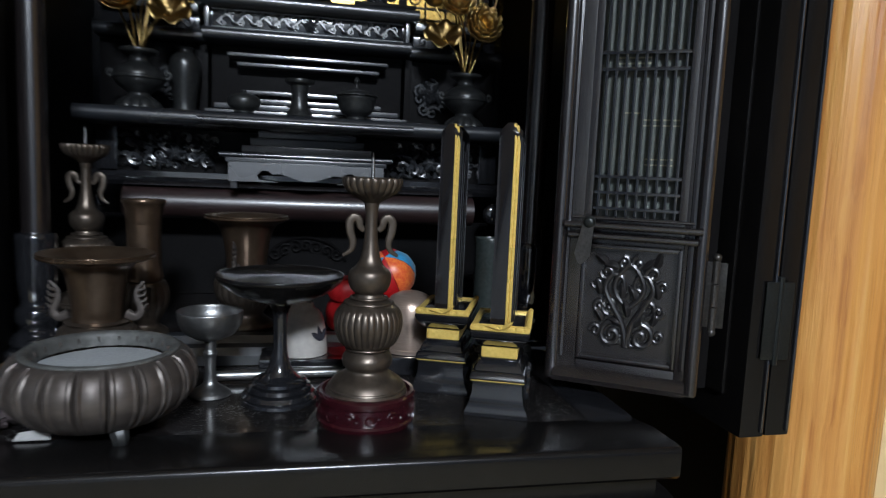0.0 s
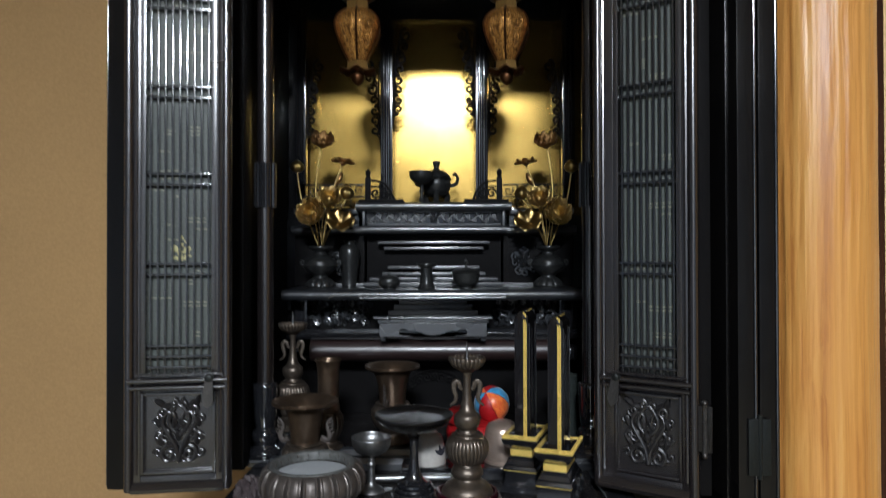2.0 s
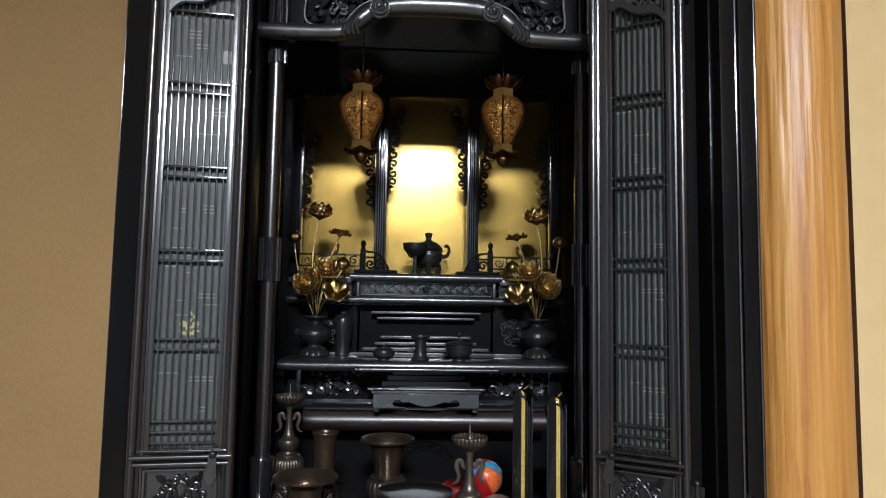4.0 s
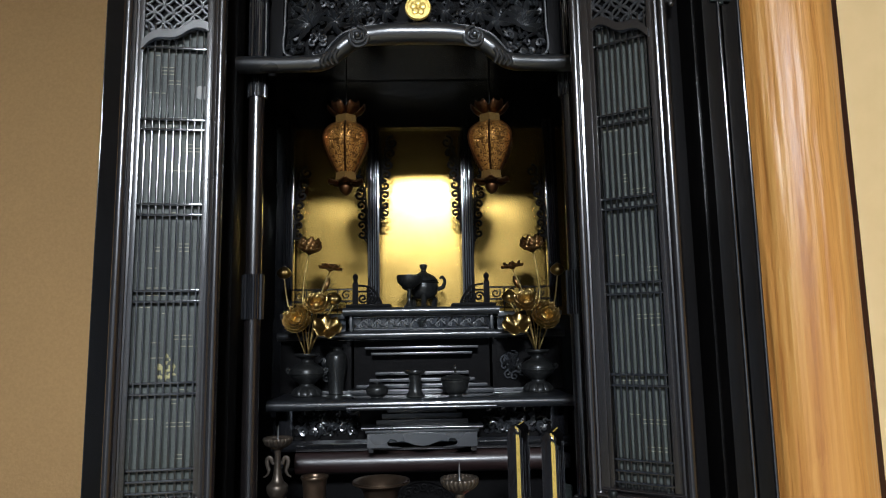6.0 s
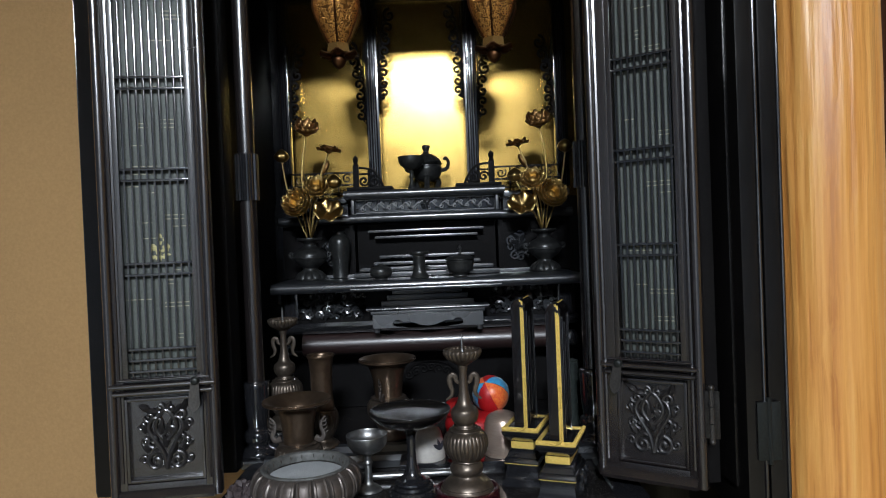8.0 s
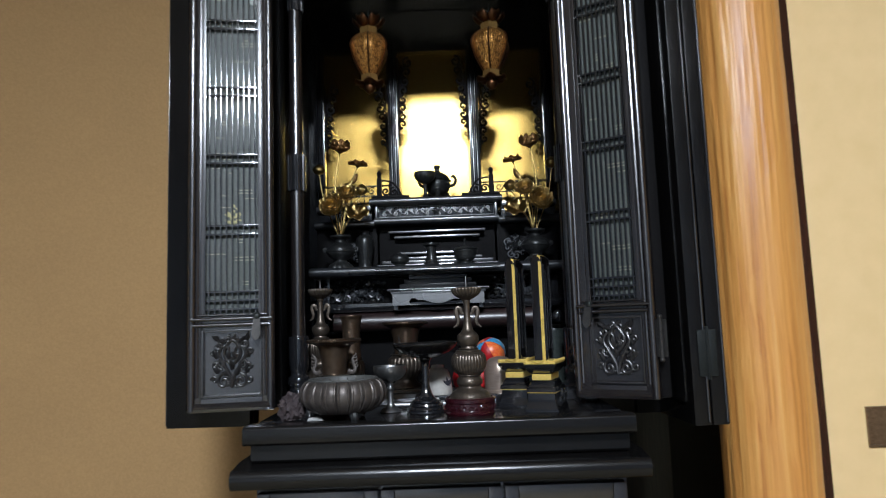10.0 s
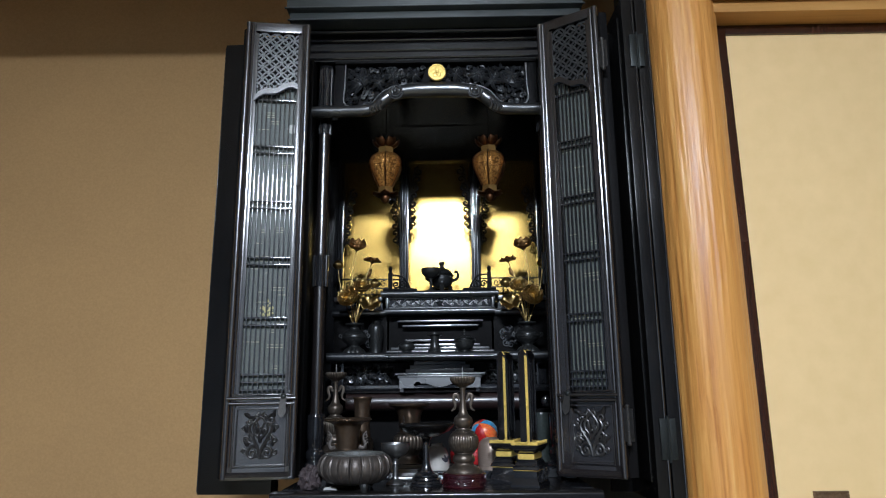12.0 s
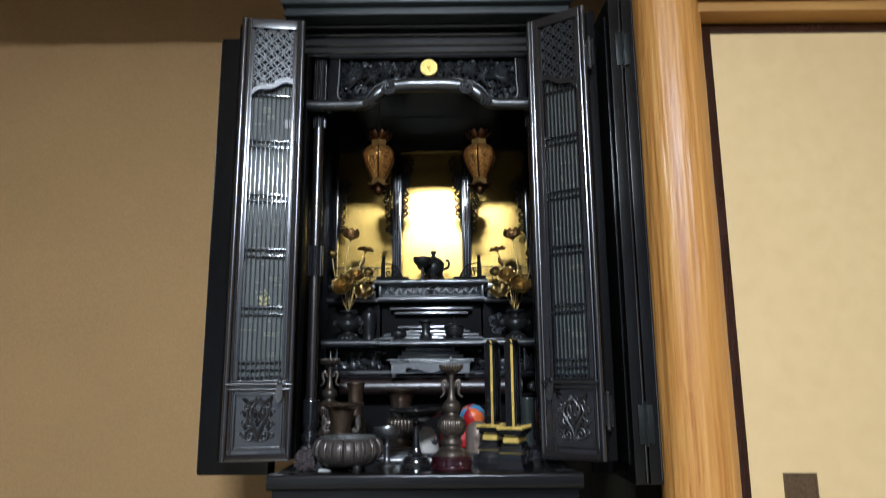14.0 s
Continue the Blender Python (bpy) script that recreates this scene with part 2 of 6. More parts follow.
def filigree(name, dark, bright, size):
    """Pierced gilt sheet: winding raised threads round dark hollows."""
    m = bpy.data.materials.new(name)
    m.use_nodes = True
    nt = m.node_tree
    p = nt.nodes["Principled BSDF"]
    vec = coords(nt)
    warp = nt.nodes.new("ShaderNodeTexNoise")
    warp.inputs["Scale"].default_value = size * 0.6
    nt.links.new(vec, warp.inputs["Vector"])
    add = nt.nodes.new("ShaderNodeVectorMath")
    add.operation = "MULTIPLY_ADD"
    nt.links.new(warp.outputs["Color"], add.inputs[0])
    add.inputs[1].default_value = (0.004, 0.004, 0.004)
    nt.links.new(vec, add.inputs[2])
    v = nt.nodes.new("ShaderNodeTexVoronoi")
    v.inputs["Scale"].default_value = size
    nt.links.new(add.outputs[0], v.inputs["Vector"])
    h = ramp(nt, v.outputs["Distance"], [(0.16, (0, 0, 0)), (0.34, (1, 1, 1)), (0.52, (1, 1, 1)), (0.72, (0.25, 0.25, 0.25))])
    mix = nt.nodes.new("ShaderNodeMix")
    mix.data_type = "RGBA"
    nt.links.new(h, mix.inputs[0])
    mix.inputs[6].default_value, mix.inputs[7].default_value = (*dark, 1), (*bright, 1)
    nt.links.new(mix.outputs[2], p.inputs["Base Color"])
    p.inputs["Metallic"].default_value = 0.75
    p.inputs["Roughness"].default_value = 0.36
    b = nt.nodes.new("ShaderNodeBump")
    b.inputs["Strength"].default_value, b.inputs["Distance"].default_value = 0.8, 0.0012
    nt.links.new(h, b.inputs["Height"])
    nt.links.new(b.outputs[0], p.inputs["Normal"])
    return m


LANTERN = filigree("filigree_gold", (0.075, 0.028, 0.007), (0.56, 0.26, 0.062), 270)
GILTBAND = material("lantern_gilt_band", (0.25, 0.135, 0.040), (0.45, 0.27, 0.085), (0.36, 0.46), metal=0.8, scale=(120, 120, 120), bump=0.1)


def dusty_top():
    """Black lacquer top board with a scatter of pale dust specks and dulled patches."""
    m = bpy.data.materials.new("dusty_lacquer_top")
    m.use_nodes = True
    nt = m.node_tree
    p = nt.nodes["Principled BSDF"]
    vec = coords(nt)
    specks = tex_noise(nt, 900, 1, vec)
    patches = tex_noise(nt, 14, 3, vec)
    mul = nt.nodes.new("ShaderNodeMath")
    mul.operation = "MULTIPLY_ADD"
    nt.links.new(patches, mul.inputs[0])
    mul.inputs[1].default_value = 0.35
    nt.links.new(specks, mul.inputs[2])
    dust = ramp(nt, mul.outputs[0], [(0.835, (0.009, 0.0075, 0.0075)), (0.90, (0.17, 0.17, 0.165))])
    nt.links.new(dust, p.inputs["Base Color"])
    rr = nt.nodes.new("ShaderNodeMapRange")
    nt.links.new(patches, rr.inputs[0])
    rr.inputs[1].default_value, rr.inputs[2].default_value, rr.inputs[3].default_value, rr.inputs[4].default_value = 0.3, 0.7, 0.1, 0.26
    nt.links.new(rr.outputs[0], p.inputs["Roughness"])
    p.inputs["Coat Weight"].default_value = 0.2
    return m


TOPDUST = dusty_top()


# ---- mesh helpers ----
def part(name, bm, mat, parent=None, label="", smooth=True, angle=35):
    me = bpy.data.meshes.new(name)
    bmesh.ops.recalc_face_normals(bm, faces=bm.faces[:])
    lim = math.cos(math.radians(angle))
    for f in bm.faces:
        f.smooth = smooth
    if smooth:
        for e in bm.edges:
            if len(e.link_faces) == 2 and e.link_faces[0].normal.dot(e.link_faces[1].normal) < lim:
                e.smooth = False
    bm.to_mesh(me)
    bm.free()
    me.materials.append(mat)
    ob = new(name, me)
    if parent is not None:
        ob.parent = parent
    if label:
        tagged(ob, label)
    return ob


def again(ob, name, parent, m=None):
    """Another object on the same mesh."""
    c = new(name, ob.data)
    c.parent = parent
    if m is not None:
        c.matrix_basis = m
    return c


def thing(name, label, category, at=(0, 0, 0), turn=0.0, group="", kind="", size=1.0):
    e = new(name)
    e.empty_display_size = 0.02
    e.matrix_basis = pose(*at, 0, 0, turn) @ Matrix.Scale(size, 4)
    return tagged(e, label, category, group, kind)


def box(bm, x0, x1, y0, y1, z0, z1, bevel=0.0015):
    r = bmesh.ops.create_cube(bm, size=1.0, matrix=Matrix.LocRotScale(((x0 + x1) / 2, (y0 + y1) / 2, (z0 + z1) / 2), None, (abs(x1 - x0), abs(y1 - y0), abs(z1 - z0))))
    if bevel:
        es = list({e for v in r["verts"] for e in v.link_edges})
        bmesh.ops.bevel(bm, geom=es, offset=min(bevel, 0.45 * min(abs(x1 - x0), abs(y1 - y0), abs(z1 - z0))), segments=2, affect="EDGES", profile=0.7)
    return bm


def solid(x0, x1, y0, y1, z0, z1, bevel=0.002):
    return box(bmesh.new(), x0, x1, y0, y1, z0, z1, bevel)


def lathe(profile, seg=40, flutes=0, depth=0.0, flute_range=(0, 0), cx=0.0, cy=0.0, bm=None, sx=1.0, sy=1.0, ridged=False):
    """Turned solid from (radius, height) pairs; flutes: ribs round it between two heights."""
    bm = bm or bmesh.new()
    if flutes:
        seg = flutes * (12 if ridged else 6)
    rings = []
    for r, z in profile:
        if r < 1e-5:
            rings.append([bm.verts.new((cx, cy, z))])
            continue
        ring = []
        for i in range(seg):
            a = 2 * math.pi * i / seg
            k = 1.0
            if flutes and flute_range[0] <= z <= flute_range[1]:
                k = 1 + depth * (abs(math.sin(a * flutes / 2)) ** 0.42 - 0.8)
                if ridged:
                    k = 1 + depth * (-1.0, 0.35, 0.5, 0.0, 0.1, 0.15, 0.2, 0.15, 0.1, 0.0, 0.5, 0.35)[i % 12]
            ring.append(bm.verts.new((cx + sx * r * k * math.cos(a), cy + sy * r * k * math.sin(a), z)))
        rings.append(ring)
    for a, b in zip(rings, rings[1:]):
        for i in range(seg):
            j = (i + 1) % seg
            if len(a) == 1 and len(b) == 1:
                continue
            if len(a) == 1:
                bm.faces.new((a[0], b[i], b[j]))
            elif len(b) == 1:
                bm.faces.new((a[i], a[j], b[0]))
            else:
                bm.faces.new((a[i], a[j], b[j], b[i]))
    return bm


def smooth_profile(points, n=6):
    """Catmull-Rom through (radius, height) pairs."""
    out = []
    P = [points[0], *points, points[-1]]
    for i in range(1, len(P) - 2):
        for k in range(n):
            t = k / n
            out.append(tuple(0.5 * (2 * P[i][c] + (P[i + 1][c] - P[i - 1][c]) * t + (2 * P[i - 1][c] - 5 * P[i][c] + 4 * P[i + 1][c] - P[i + 2][c]) * t * t + (3 * P[i][c] - P[i - 1][c] - 3 * P[i + 1][c] + P[i + 2][c]) * t ** 3) for c in range(len(points[0]))))
    out.append(tuple(points[-1]))
    return [(max(p[0], 0.0), *p[1:]) if len(p) == 2 else p for p in out]


def curve3(points, n=6):
    P = [points[0], *points, points[-1]]
    out = []
    for i in range(1, len(P) - 2):
        for k in range(n):
            t = k / n
            out.append(tuple(0.5 * (2 * P[i][c] + (P[i + 1][c] - P[i - 1][c]) * t + (2 * P[i - 1][c] - 5 * P[i][c] + 4 * P[i + 1][c] - P[i + 2][c]) * t * t + (3 * P[i][c] - P[i - 1][c] - 3 * P[i + 1][c] + P[i + 2][c]) * t ** 3) for c in range(3)))
    out.append(tuple(points[-1]))
    return out


def tube(bm, pts, radius, seg=6, flat=1.0, up=Vector((0, 1, 0)), taper=None):
    """Sweep of a round or flattened section along points; radius a number or taper(t)."""
    pts = [Vector(p) for p in pts]
    rings = []
    n = len(pts)
    for i, p in enumerate(pts):
        d = (pts[min(i + 1, n - 1)] - pts[max(i - 1, 0)])
        if d.length < 1e-9:
            d = Vector((0, 0, 1))
        d.normalize()
        s = d.cross(up)
        if s.length < 1e-4:
            s = d.cross(Vector((1, 0, 0)))
        s.normalize()
        w = s.cross(d).normalized()
        r = radius * (taper(i / (n - 1)) if taper else 1.0)
        rings.append([bm.verts.new(p + r * (math.cos(2 * math.pi * k / seg) * s + flat * math.sin(2 * math.pi * k / seg) * w)) for k in range(seg)])
    for a, b in zip(rings, rings[1:]):
        for k in range(seg):
            j = (k + 1) % seg
            bm.faces.new((a[k], a[j], b[j], b[k]))
    bm.faces.new(rings[0][::-1])
    bm.faces.new(rings[-1])
    return bm


def prism(bm, outline, along, a0, a1):
    """Extrude a 2-D outline. along 'x': outline is (y, z); 'y': (x, z); 'z': (x, y)."""
    def at(p, a):
        return {"x": (a, p[0], p[1]), "y": (p[0], a, p[1]), "z": (p[0], p[1], a)}[along]
    A = [bm.verts.new(at(p, a0)) for p in outline]
    B = [bm.verts.new(at(p, a1)) for p in outline]
    n = len(outline)
    for i in range(n):
        j = (i + 1) % n
        bm.faces.new((A[i], A[j], B[j], B[i]))
    bm.faces.new(A[::-1])
    bm.faces.new(B)
    return bm


def spiral(cx, cz, r, turns, start, y=0.0, twist=1, n=18, inner=0.12):
    """Scroll in the x-z plane, from its rim inwards."""
    return [(cx + r * (1 - (1 - inner) * i / n) * math.cos(start + twist * 2 * math.pi * turns * i / n), y, cz + r * (1 - (1 - inner) * i / n) * math.sin(start + twist * 2 * math.pi * turns * i / n)) for i in range(n + 1)]


def leaf(bm, x, y, z, length, width, angle, lift=0.003, up_tip=0.3):
    """Small carved leaf lying in the x-z plane, ridged along its middle, facing -y."""
    ca, sa = math.cos(angle), math.sin(angle)
    rows = []
    for i in range(5):
        t = i / 4
        w = width * math.sin(math.pi * min(1, 0.12 + 0.88 * t)) ** 0.7 * 0.5
        bend = up_tip * length * t * t
        row = []
        for s, h in ((-1, 0), (-0.5, 0.6), (0, 1), (0.5, 0.6), (1, 0)):
            u, v = t * length, s * w + bend
            row.append(bm.verts.new((x + u * ca - v * sa, y - lift * h * (0.4 + math.sin(math.pi * t)), z + u * sa + v * ca)))
        rows.append(row)
    for a, b in zip(rows, rows[1:]):
        for k in range(4):
            bm.faces.new((a[k], a[k + 1], b[k + 1], b[k]))


def petal(bm, base, out, up, length, width, cup=0.3, droop=0.0, n=5, m=6, curl=0.25):
    """Curved lotus petal from base, leaning along out, tip towards up."""
    out, up = Vector(out).normalized(), Vector(up).normalized()
    side = out.cross(up).normalized()
    rows = []
    for i in range(n + 1):
        t = i / n
        w = width * (math.sin(math.pi * (0.12 + 0.74 * t)) ** 0.55)
        mid = Vector(base) + out * length * (t - curl * t * t) + up * length * (cup * t * t - droop * t ** 3)
        rows.append([bm.verts.new(mid + side * w * 0.5 * s + up * width * (0.22 * s * s + 0.03 * t * math.cos(3 * math.pi * s))) for s in [2 * k / m - 1 for k in range(m + 1)]])
    for a, b in zip(rows, rows[1:]):
        for k in range(m):
            bm.faces.new((a[k], a[k + 1], b[k + 1], b[k]))


def nose(y0, y1, z0, z1, n=8):
    """Board section with a rounded front edge at y0."""
    h = (z1 - z0) / 2
    return [(y1, z0)] + [(y0 + h - h * math.cos(a), (z0 + z1) / 2 + h * math.sin(a)) for a in [-math.pi / 2 + math.pi * i / n for i in range(n + 1)]] + [(y1, z1)]


def thicken(ob, t):
    s = ob.modifiers.new("thickness", "SOLIDIFY")
    s.thickness = t
    s.offset = 0
    return ob


def carving(bm, x0, x1, y, z0, z1, seed, step=0.012, r=0.0022):
    """Openwork of scrolls, leaves and blossoms filling a rectangle, standing proud towards -y."""
    rnd = random.Random(seed)
    nx, nz = max(1, round((x1 - x0) / step)), max(1, round((z1 - z0) / step))
    dx, dz = (x1 - x0) / nx, (z1 - z0) / nz
    for i in range(nx):
        for k in range(nz):
            cx = x0 + (i + 0.5 + rnd.uniform(-0.22, 0.22)) * dx
            cz = z0 + (k + 0.5 + rnd.uniform(-0.22, 0.22)) * dz
            rr = 0.5 * min(dx, dz) * rnd.uniform(0.75, 1.1)
            kind = rnd.random()
            a = rnd.uniform(0, 6.28)
            yy = y - rnd.uniform(0.0, 0.004)
            if kind < 0.5:
                tube(bm, spiral(cx, cz, rr, rnd.uniform(0.9, 1.4), a, yy, rnd.choice((-1, 1)), 12), r, 5, taper=lambda t: 1.1 - 0.5 * t)
            elif kind < 0.8:
                for j in range(rnd.choice((2, 3))):
                    leaf(bm, cx, yy, cz, rr * 1.5, rr * 0.9, a + j * 2.1, 0.004)
            else:
                for j in range(5):
                    leaf(bm, cx, yy - 0.001, cz, rr, rr * 0.8, a + j * 1.2566, 0.003, 0.1)
    return bm


# ---- the room ----
FLOOR = -0.05
CEIL = 2.42
BACK = 1.08      # plaster wall behind the cabinet
FRONT = 0.525    # plane of the sliding door


def setting(name, bm, mat, label="", category=""):
    return tagged(part(name, bm, mat, None, label, True, 30), label, category, "", "structure")


setting("floor", solid(-3.1, 3.1, -3.6, BACK + 0.1, FLOOR - 0.1, FLOOR, 0), TATAMI, "woven straw mat floor", "floor")
setting("ceiling", solid(-3.1, 3.1, -3.6, BACK + 0.1, CEIL, CEIL + 0.05, 0), CEILWOOD, "brown board ceiling", "ceiling")
setting("wall_alcove_back", solid(-3.1, 0.50, BACK, BACK + 0.1, FLOOR, CEIL, 0), WALL, "sand coloured plaster wall behind the cabinet", "wall")
# side wall and added sheet behind the gap, shade painted into their colour
setting("wall_alcove_side", solid(0.50, 0.56, 0.57, BACK + 0.1, FLOOR, CEIL, 0), GAPSHADE, "side wall of the alcove, coloured dark for shade", "wall")
setting("wall_alcove_shade", solid(0.26, 0.4995, BACK - 0.012, BACK - 0.0005, FLOOR, 1.75, 0), GAPSHADE, "added dark sheet standing in for shade beside the cabinet", "wall")
# unseen, closes the room; colour chosen for what the doors reflect
setting("wall_west", solid(-3.2, -3.1, -3.6, BACK + 0.1, FLOOR, CEIL, 0), BOUNCEGREY, "unseen side wall in blue-grey, coloured for reflections", "wall")
setting("wall_east", solid(3.1, 3.2, -3.6, BACK + 0.1, FLOOR, CEIL, 0), WALL, "sand coloured plaster wall", "wall")
# unseen back wall, coloured to reflect cool light into the altar's blacks
setting("wall_south", solid(-3.1, 3.1, -3.7, -3.6, FLOOR, CEIL, 0), BOUNCEGREY, "unseen back wall in blue-grey, coloured for reflections", "wall")
# unseen reflector, added to brighten the left door's lacquer
setting("wall_south_bounce", solid(-2.6, -0.3, -3.5995, -3.57, FLOOR, 1.78, 0), BOUNCEWHITE, "unseen white panel added for reflections", "screen")
setting("wall_over_alcove", solid(-3.1, 0.42, 0.47, 0.56, 2.045, CEIL, 0.004), WALL, "plaster wall over the alcove opening", "wall")
setting("wall_over_door", solid(0.459, 3.1, FRONT + 0.005, FRONT + 0.09, 1.80, CEIL, 0), WALL, "sand coloured plaster wall over the sliding door", "wall")
setting("trim_head_beam", solid(0.461, 3.1, 0.446, FRONT + 0.0045, 1.764, 1.851, 0.004), BEAMWOOD, "planed cedar wall beam", "beam")
setting("trim_door_lintel", solid(0.49, 3.1, 0.475, FRONT + 0.07, 1.7415, 1.7635, 0.002), LINTELWOOD, "planed cedar lintel with a groove", "lintel")

# sliding door: paper panel, lacquered rim, recessed square pull
fus = thing("sliding_door", "cream paper sliding door with a dark brown rim", "sliding door", (0, 0, 0), kind="structure")
part("paper_panel", solid(0.549, 1.40, FRONT, FRONT + 0.016, FLOOR + 0.03, 1.722, 0), FUSUMA, fus)
part("side_rim", solid(0.5245, 0.549, FRONT - 0.006, FRONT + 0.018, FLOOR, 1.741, 0.003), FUSFRAME, fus, "dark brown lacquered rim")
part("side_rim", solid(1.40, 1.424, FRONT - 0.006, FRONT + 0.018, FLOOR, 1.741, 0.003), FUSFRAME, fus, "dark brown lacquered rim")
part("top_rim", solid(0.549, 1.40, FRONT - 0.006, FRONT + 0.018, 1.722, 1.741, 0.003), FUSFRAME, fus, "dark brown lacquered rim")
part("bottom_rim", solid(0.549, 1.40, FRONT - 0.006, FRONT + 0.018, FLOOR, FLOOR + 0.03, 0.003), FUSFRAME, fus, "dark brown lacquered rim")
pull = bmesh.new()
HX, HZ, HW = 0.6355, 0.8765, 0.0285
for a, b, c, d in ((-HW, HW, HW - 0.004, HW), (-HW, HW, -HW, -HW + 0.004), (-HW, -HW + 0.004, -HW + 0.004, HW - 0.004), (HW - 0.004, HW, -HW + 0.004, HW - 0.004)):
    box(pull, HX + a, HX + b, FRONT - 0.004, FRONT + 0.0, HZ + c, HZ + d, 0.001)
box(pull, HX - HW + 0.004, HX + HW - 0.004, FRONT - 0.0022, FRONT - 0.0005, HZ - HW + 0.004, HZ + HW - 0.004, 0)
part("door_pull", pull, PULL, fus, "square dark bronze recessed pull")

plate = thing("wall_plate", "small dark brown plate on the plaster over the door", "plate", (0.600, FRONT + 0.0048, 1.962))
pl = solid(-0.020, 0.020, -0.005, 0.0, -0.026, 0.026, 0.0015)
part("plate_body", pl, FUSFRAME, plate)
for q in (-1, 1):
    o = part("screw_head", lathe([(0, 0), (0.003, 0), (0.0025, 0.0014), (0, 0.0016)], 12), STEEL, plate)
    o.matrix_basis = pose(0, -0.005, q * 0.019, 90, 0, 0)

# more sliding doors to close the room beside it
setting("wall_beside_door", solid(1.424, 3.1, FRONT, FRONT + 0.05, FLOOR, 1.741, 0), FUSUMA, "cream paper panel", "wall")

# the alcove's log pillar, slightly tapering and uneven
log_bm = bmesh.new()
rows = []
NS = 150
for k in range(200):
    z = FLOOR + (CEIL - FLOOR) * k / 199
    ring = []
    for i in range(NS):
        a = 2 * math.pi * i / NS
        r = 0.0625 + 0.0014 * noise.noise((math.cos(a) * 2.2, math.sin(a) * 2.2, z * 2.0)) + 0.0009 * noise.noise((math.cos(a) * 6, math.sin(a) * 6, z * 5.0)) + 0.0012 * noise.noise((math.cos(a) * 12, math.sin(a) * 12, z * 8.0))
        ring.append(log_bm.verts.new((r * math.cos(a), r * math.sin(a), z)))
    rows.append(ring)
for a, b in zip(rows, rows[1:]):
    for i in range(NS):
        log_bm.faces.new((a[i], a[(i + 1) % NS], b[(i + 1) % NS], b[i]))
pillar = part("pillar", log_bm, PILLAR, None, "", True, 60)
tagged(pillar, "polished yellow cedar log pillar beside the alcove", "pillar", "", "structure")
pillar.location = (0.461, 0.512, 0)

# ---- the altar cabinet ----
TOP = 0.925
altar = thing("altar_cabinet", "black lacquered household altar with its lattice doors open", "altar", (0, 0, TOP))
altar.matrix_basis = pose(0, 0, 0)
BOXW, BY0, BY1 = 0.272, 0.555, 0.955

for s in (-1, 1):
    part("side_wall", solid(s * BOXW, s * (BOXW + 0.016), BY0 + 0.035, BY1 + 0.012, TOP + 0.004, 1.765, 0), MATT, altar)
    part("front_post", solid(s * 0.2355, s * (BOXW + 0.018), BY0, BY0 + 0.035, TOP + 0.004, 1.705, 0.003), MATT, altar)
part("back_wall", solid(-BOXW, BOXW, BY1, BY1 + 0.012, TOP + 0.004, 1.765, 0), BLACK, altar)
part("inner_ceiling", solid(-BOXW, BOXW, BY0 + 0.03, BY1, 1.722, 1.732, 0), BLACK, altar)
part("inner_floor", solid(-BOXW, BOXW, 0.60, BY1, TOP + 0.002, TOP + 0.018, 0.002), TOPDUST, altar)
part("sill", prism(bmesh.new(), [(0.562, TOP + 0.001), (0.560, TOP + 0.010), (0.564, TOP + 0.016), (0.574, TOP + 0.017), (0.576, TOP + 0.011), (0.584, TOP + 0.012), (0.590, TOP + 0.020), (0.599, TOP + 0.021), (0.599, TOP + 0.001)], "x", -0.205, 0.205), GREYWOOD, altar)

# lintel and stepped cornice
part("lintel", prism(bmesh.new(), [(BY0 + 0.014, 1.706), (BY0 + 0.014, 1.765), (0.64, 1.765), (0.64, 1.706)], "x", -0.285, 0.285), DEEP, altar)
for y, z in ((BY0 + 0.010, 1.711), (BY0 + 0.010, 1.727), (BY0 + 0.006, 1.7465)):
    part("lintel_bead", prism(bmesh.new(), [(y, z - 0.0012), (y - 0.001, z), (y, z + 0.0012), (BY0 + 0.0138, z + 0.0016), (BY0 + 0.0138, z - 0.0016)], "x", -0.285, 0.285), BLACKX, altar)
part("lintel_cap", prism(bmesh.new(), nose(BY0 - 0.006, BY0 + 0.0138, 1.756, 1.7648, 5), "x", -0.285, 0.285), DEEP, altar)
for i, (w, y, z0, z1) in enumerate(((0.278, 0.520, 1.7655, 1.783), (0.282, 0.510, 1.785, 1.8195), (0.288, 0.497, 1.8215, 1.866), (0.294, 0.486, 1.868, 1.876))):
    part("cornice_tier", solid(-w, w, y, BY1 + 0.02, z0, z1, 0.0012), DUSTY, altar)
    part("cornice_lip", prism(bmesh.new(), nose(y - 0.004, y - 0.0002, z0 + 0.0005, z0 + 0.0035, 4), "x", -w - 0.003, w + 0.003), DUSTY, altar)

# front columns with fluted bands
col = bmesh.new()
lathe([(0.0, 0.976), (0.0105, 0.976), (0.0105, 1.262), (0.0105, 1.60), (0.0, 1.60)], 24, bm=col)
column = part("column", col, EBONY, altar)
column.location = (-0.2185, 0.592, 0)
again(column, "column", altar, pose(0.2085, 0.592, 0))


def fluted(h, r):
    bm = bmesh.new()
    n = 14
    out = []
    for i in range(n * 4):
        a = 2 * math.pi * i / (n * 4)
        k = r * (1.0 if i % 4 in (0, 1) else 0.86)
        out.append((k * math.cos(a), k * math.sin(a)))
    prism(bm, out, "z", 0, h)
    return bm


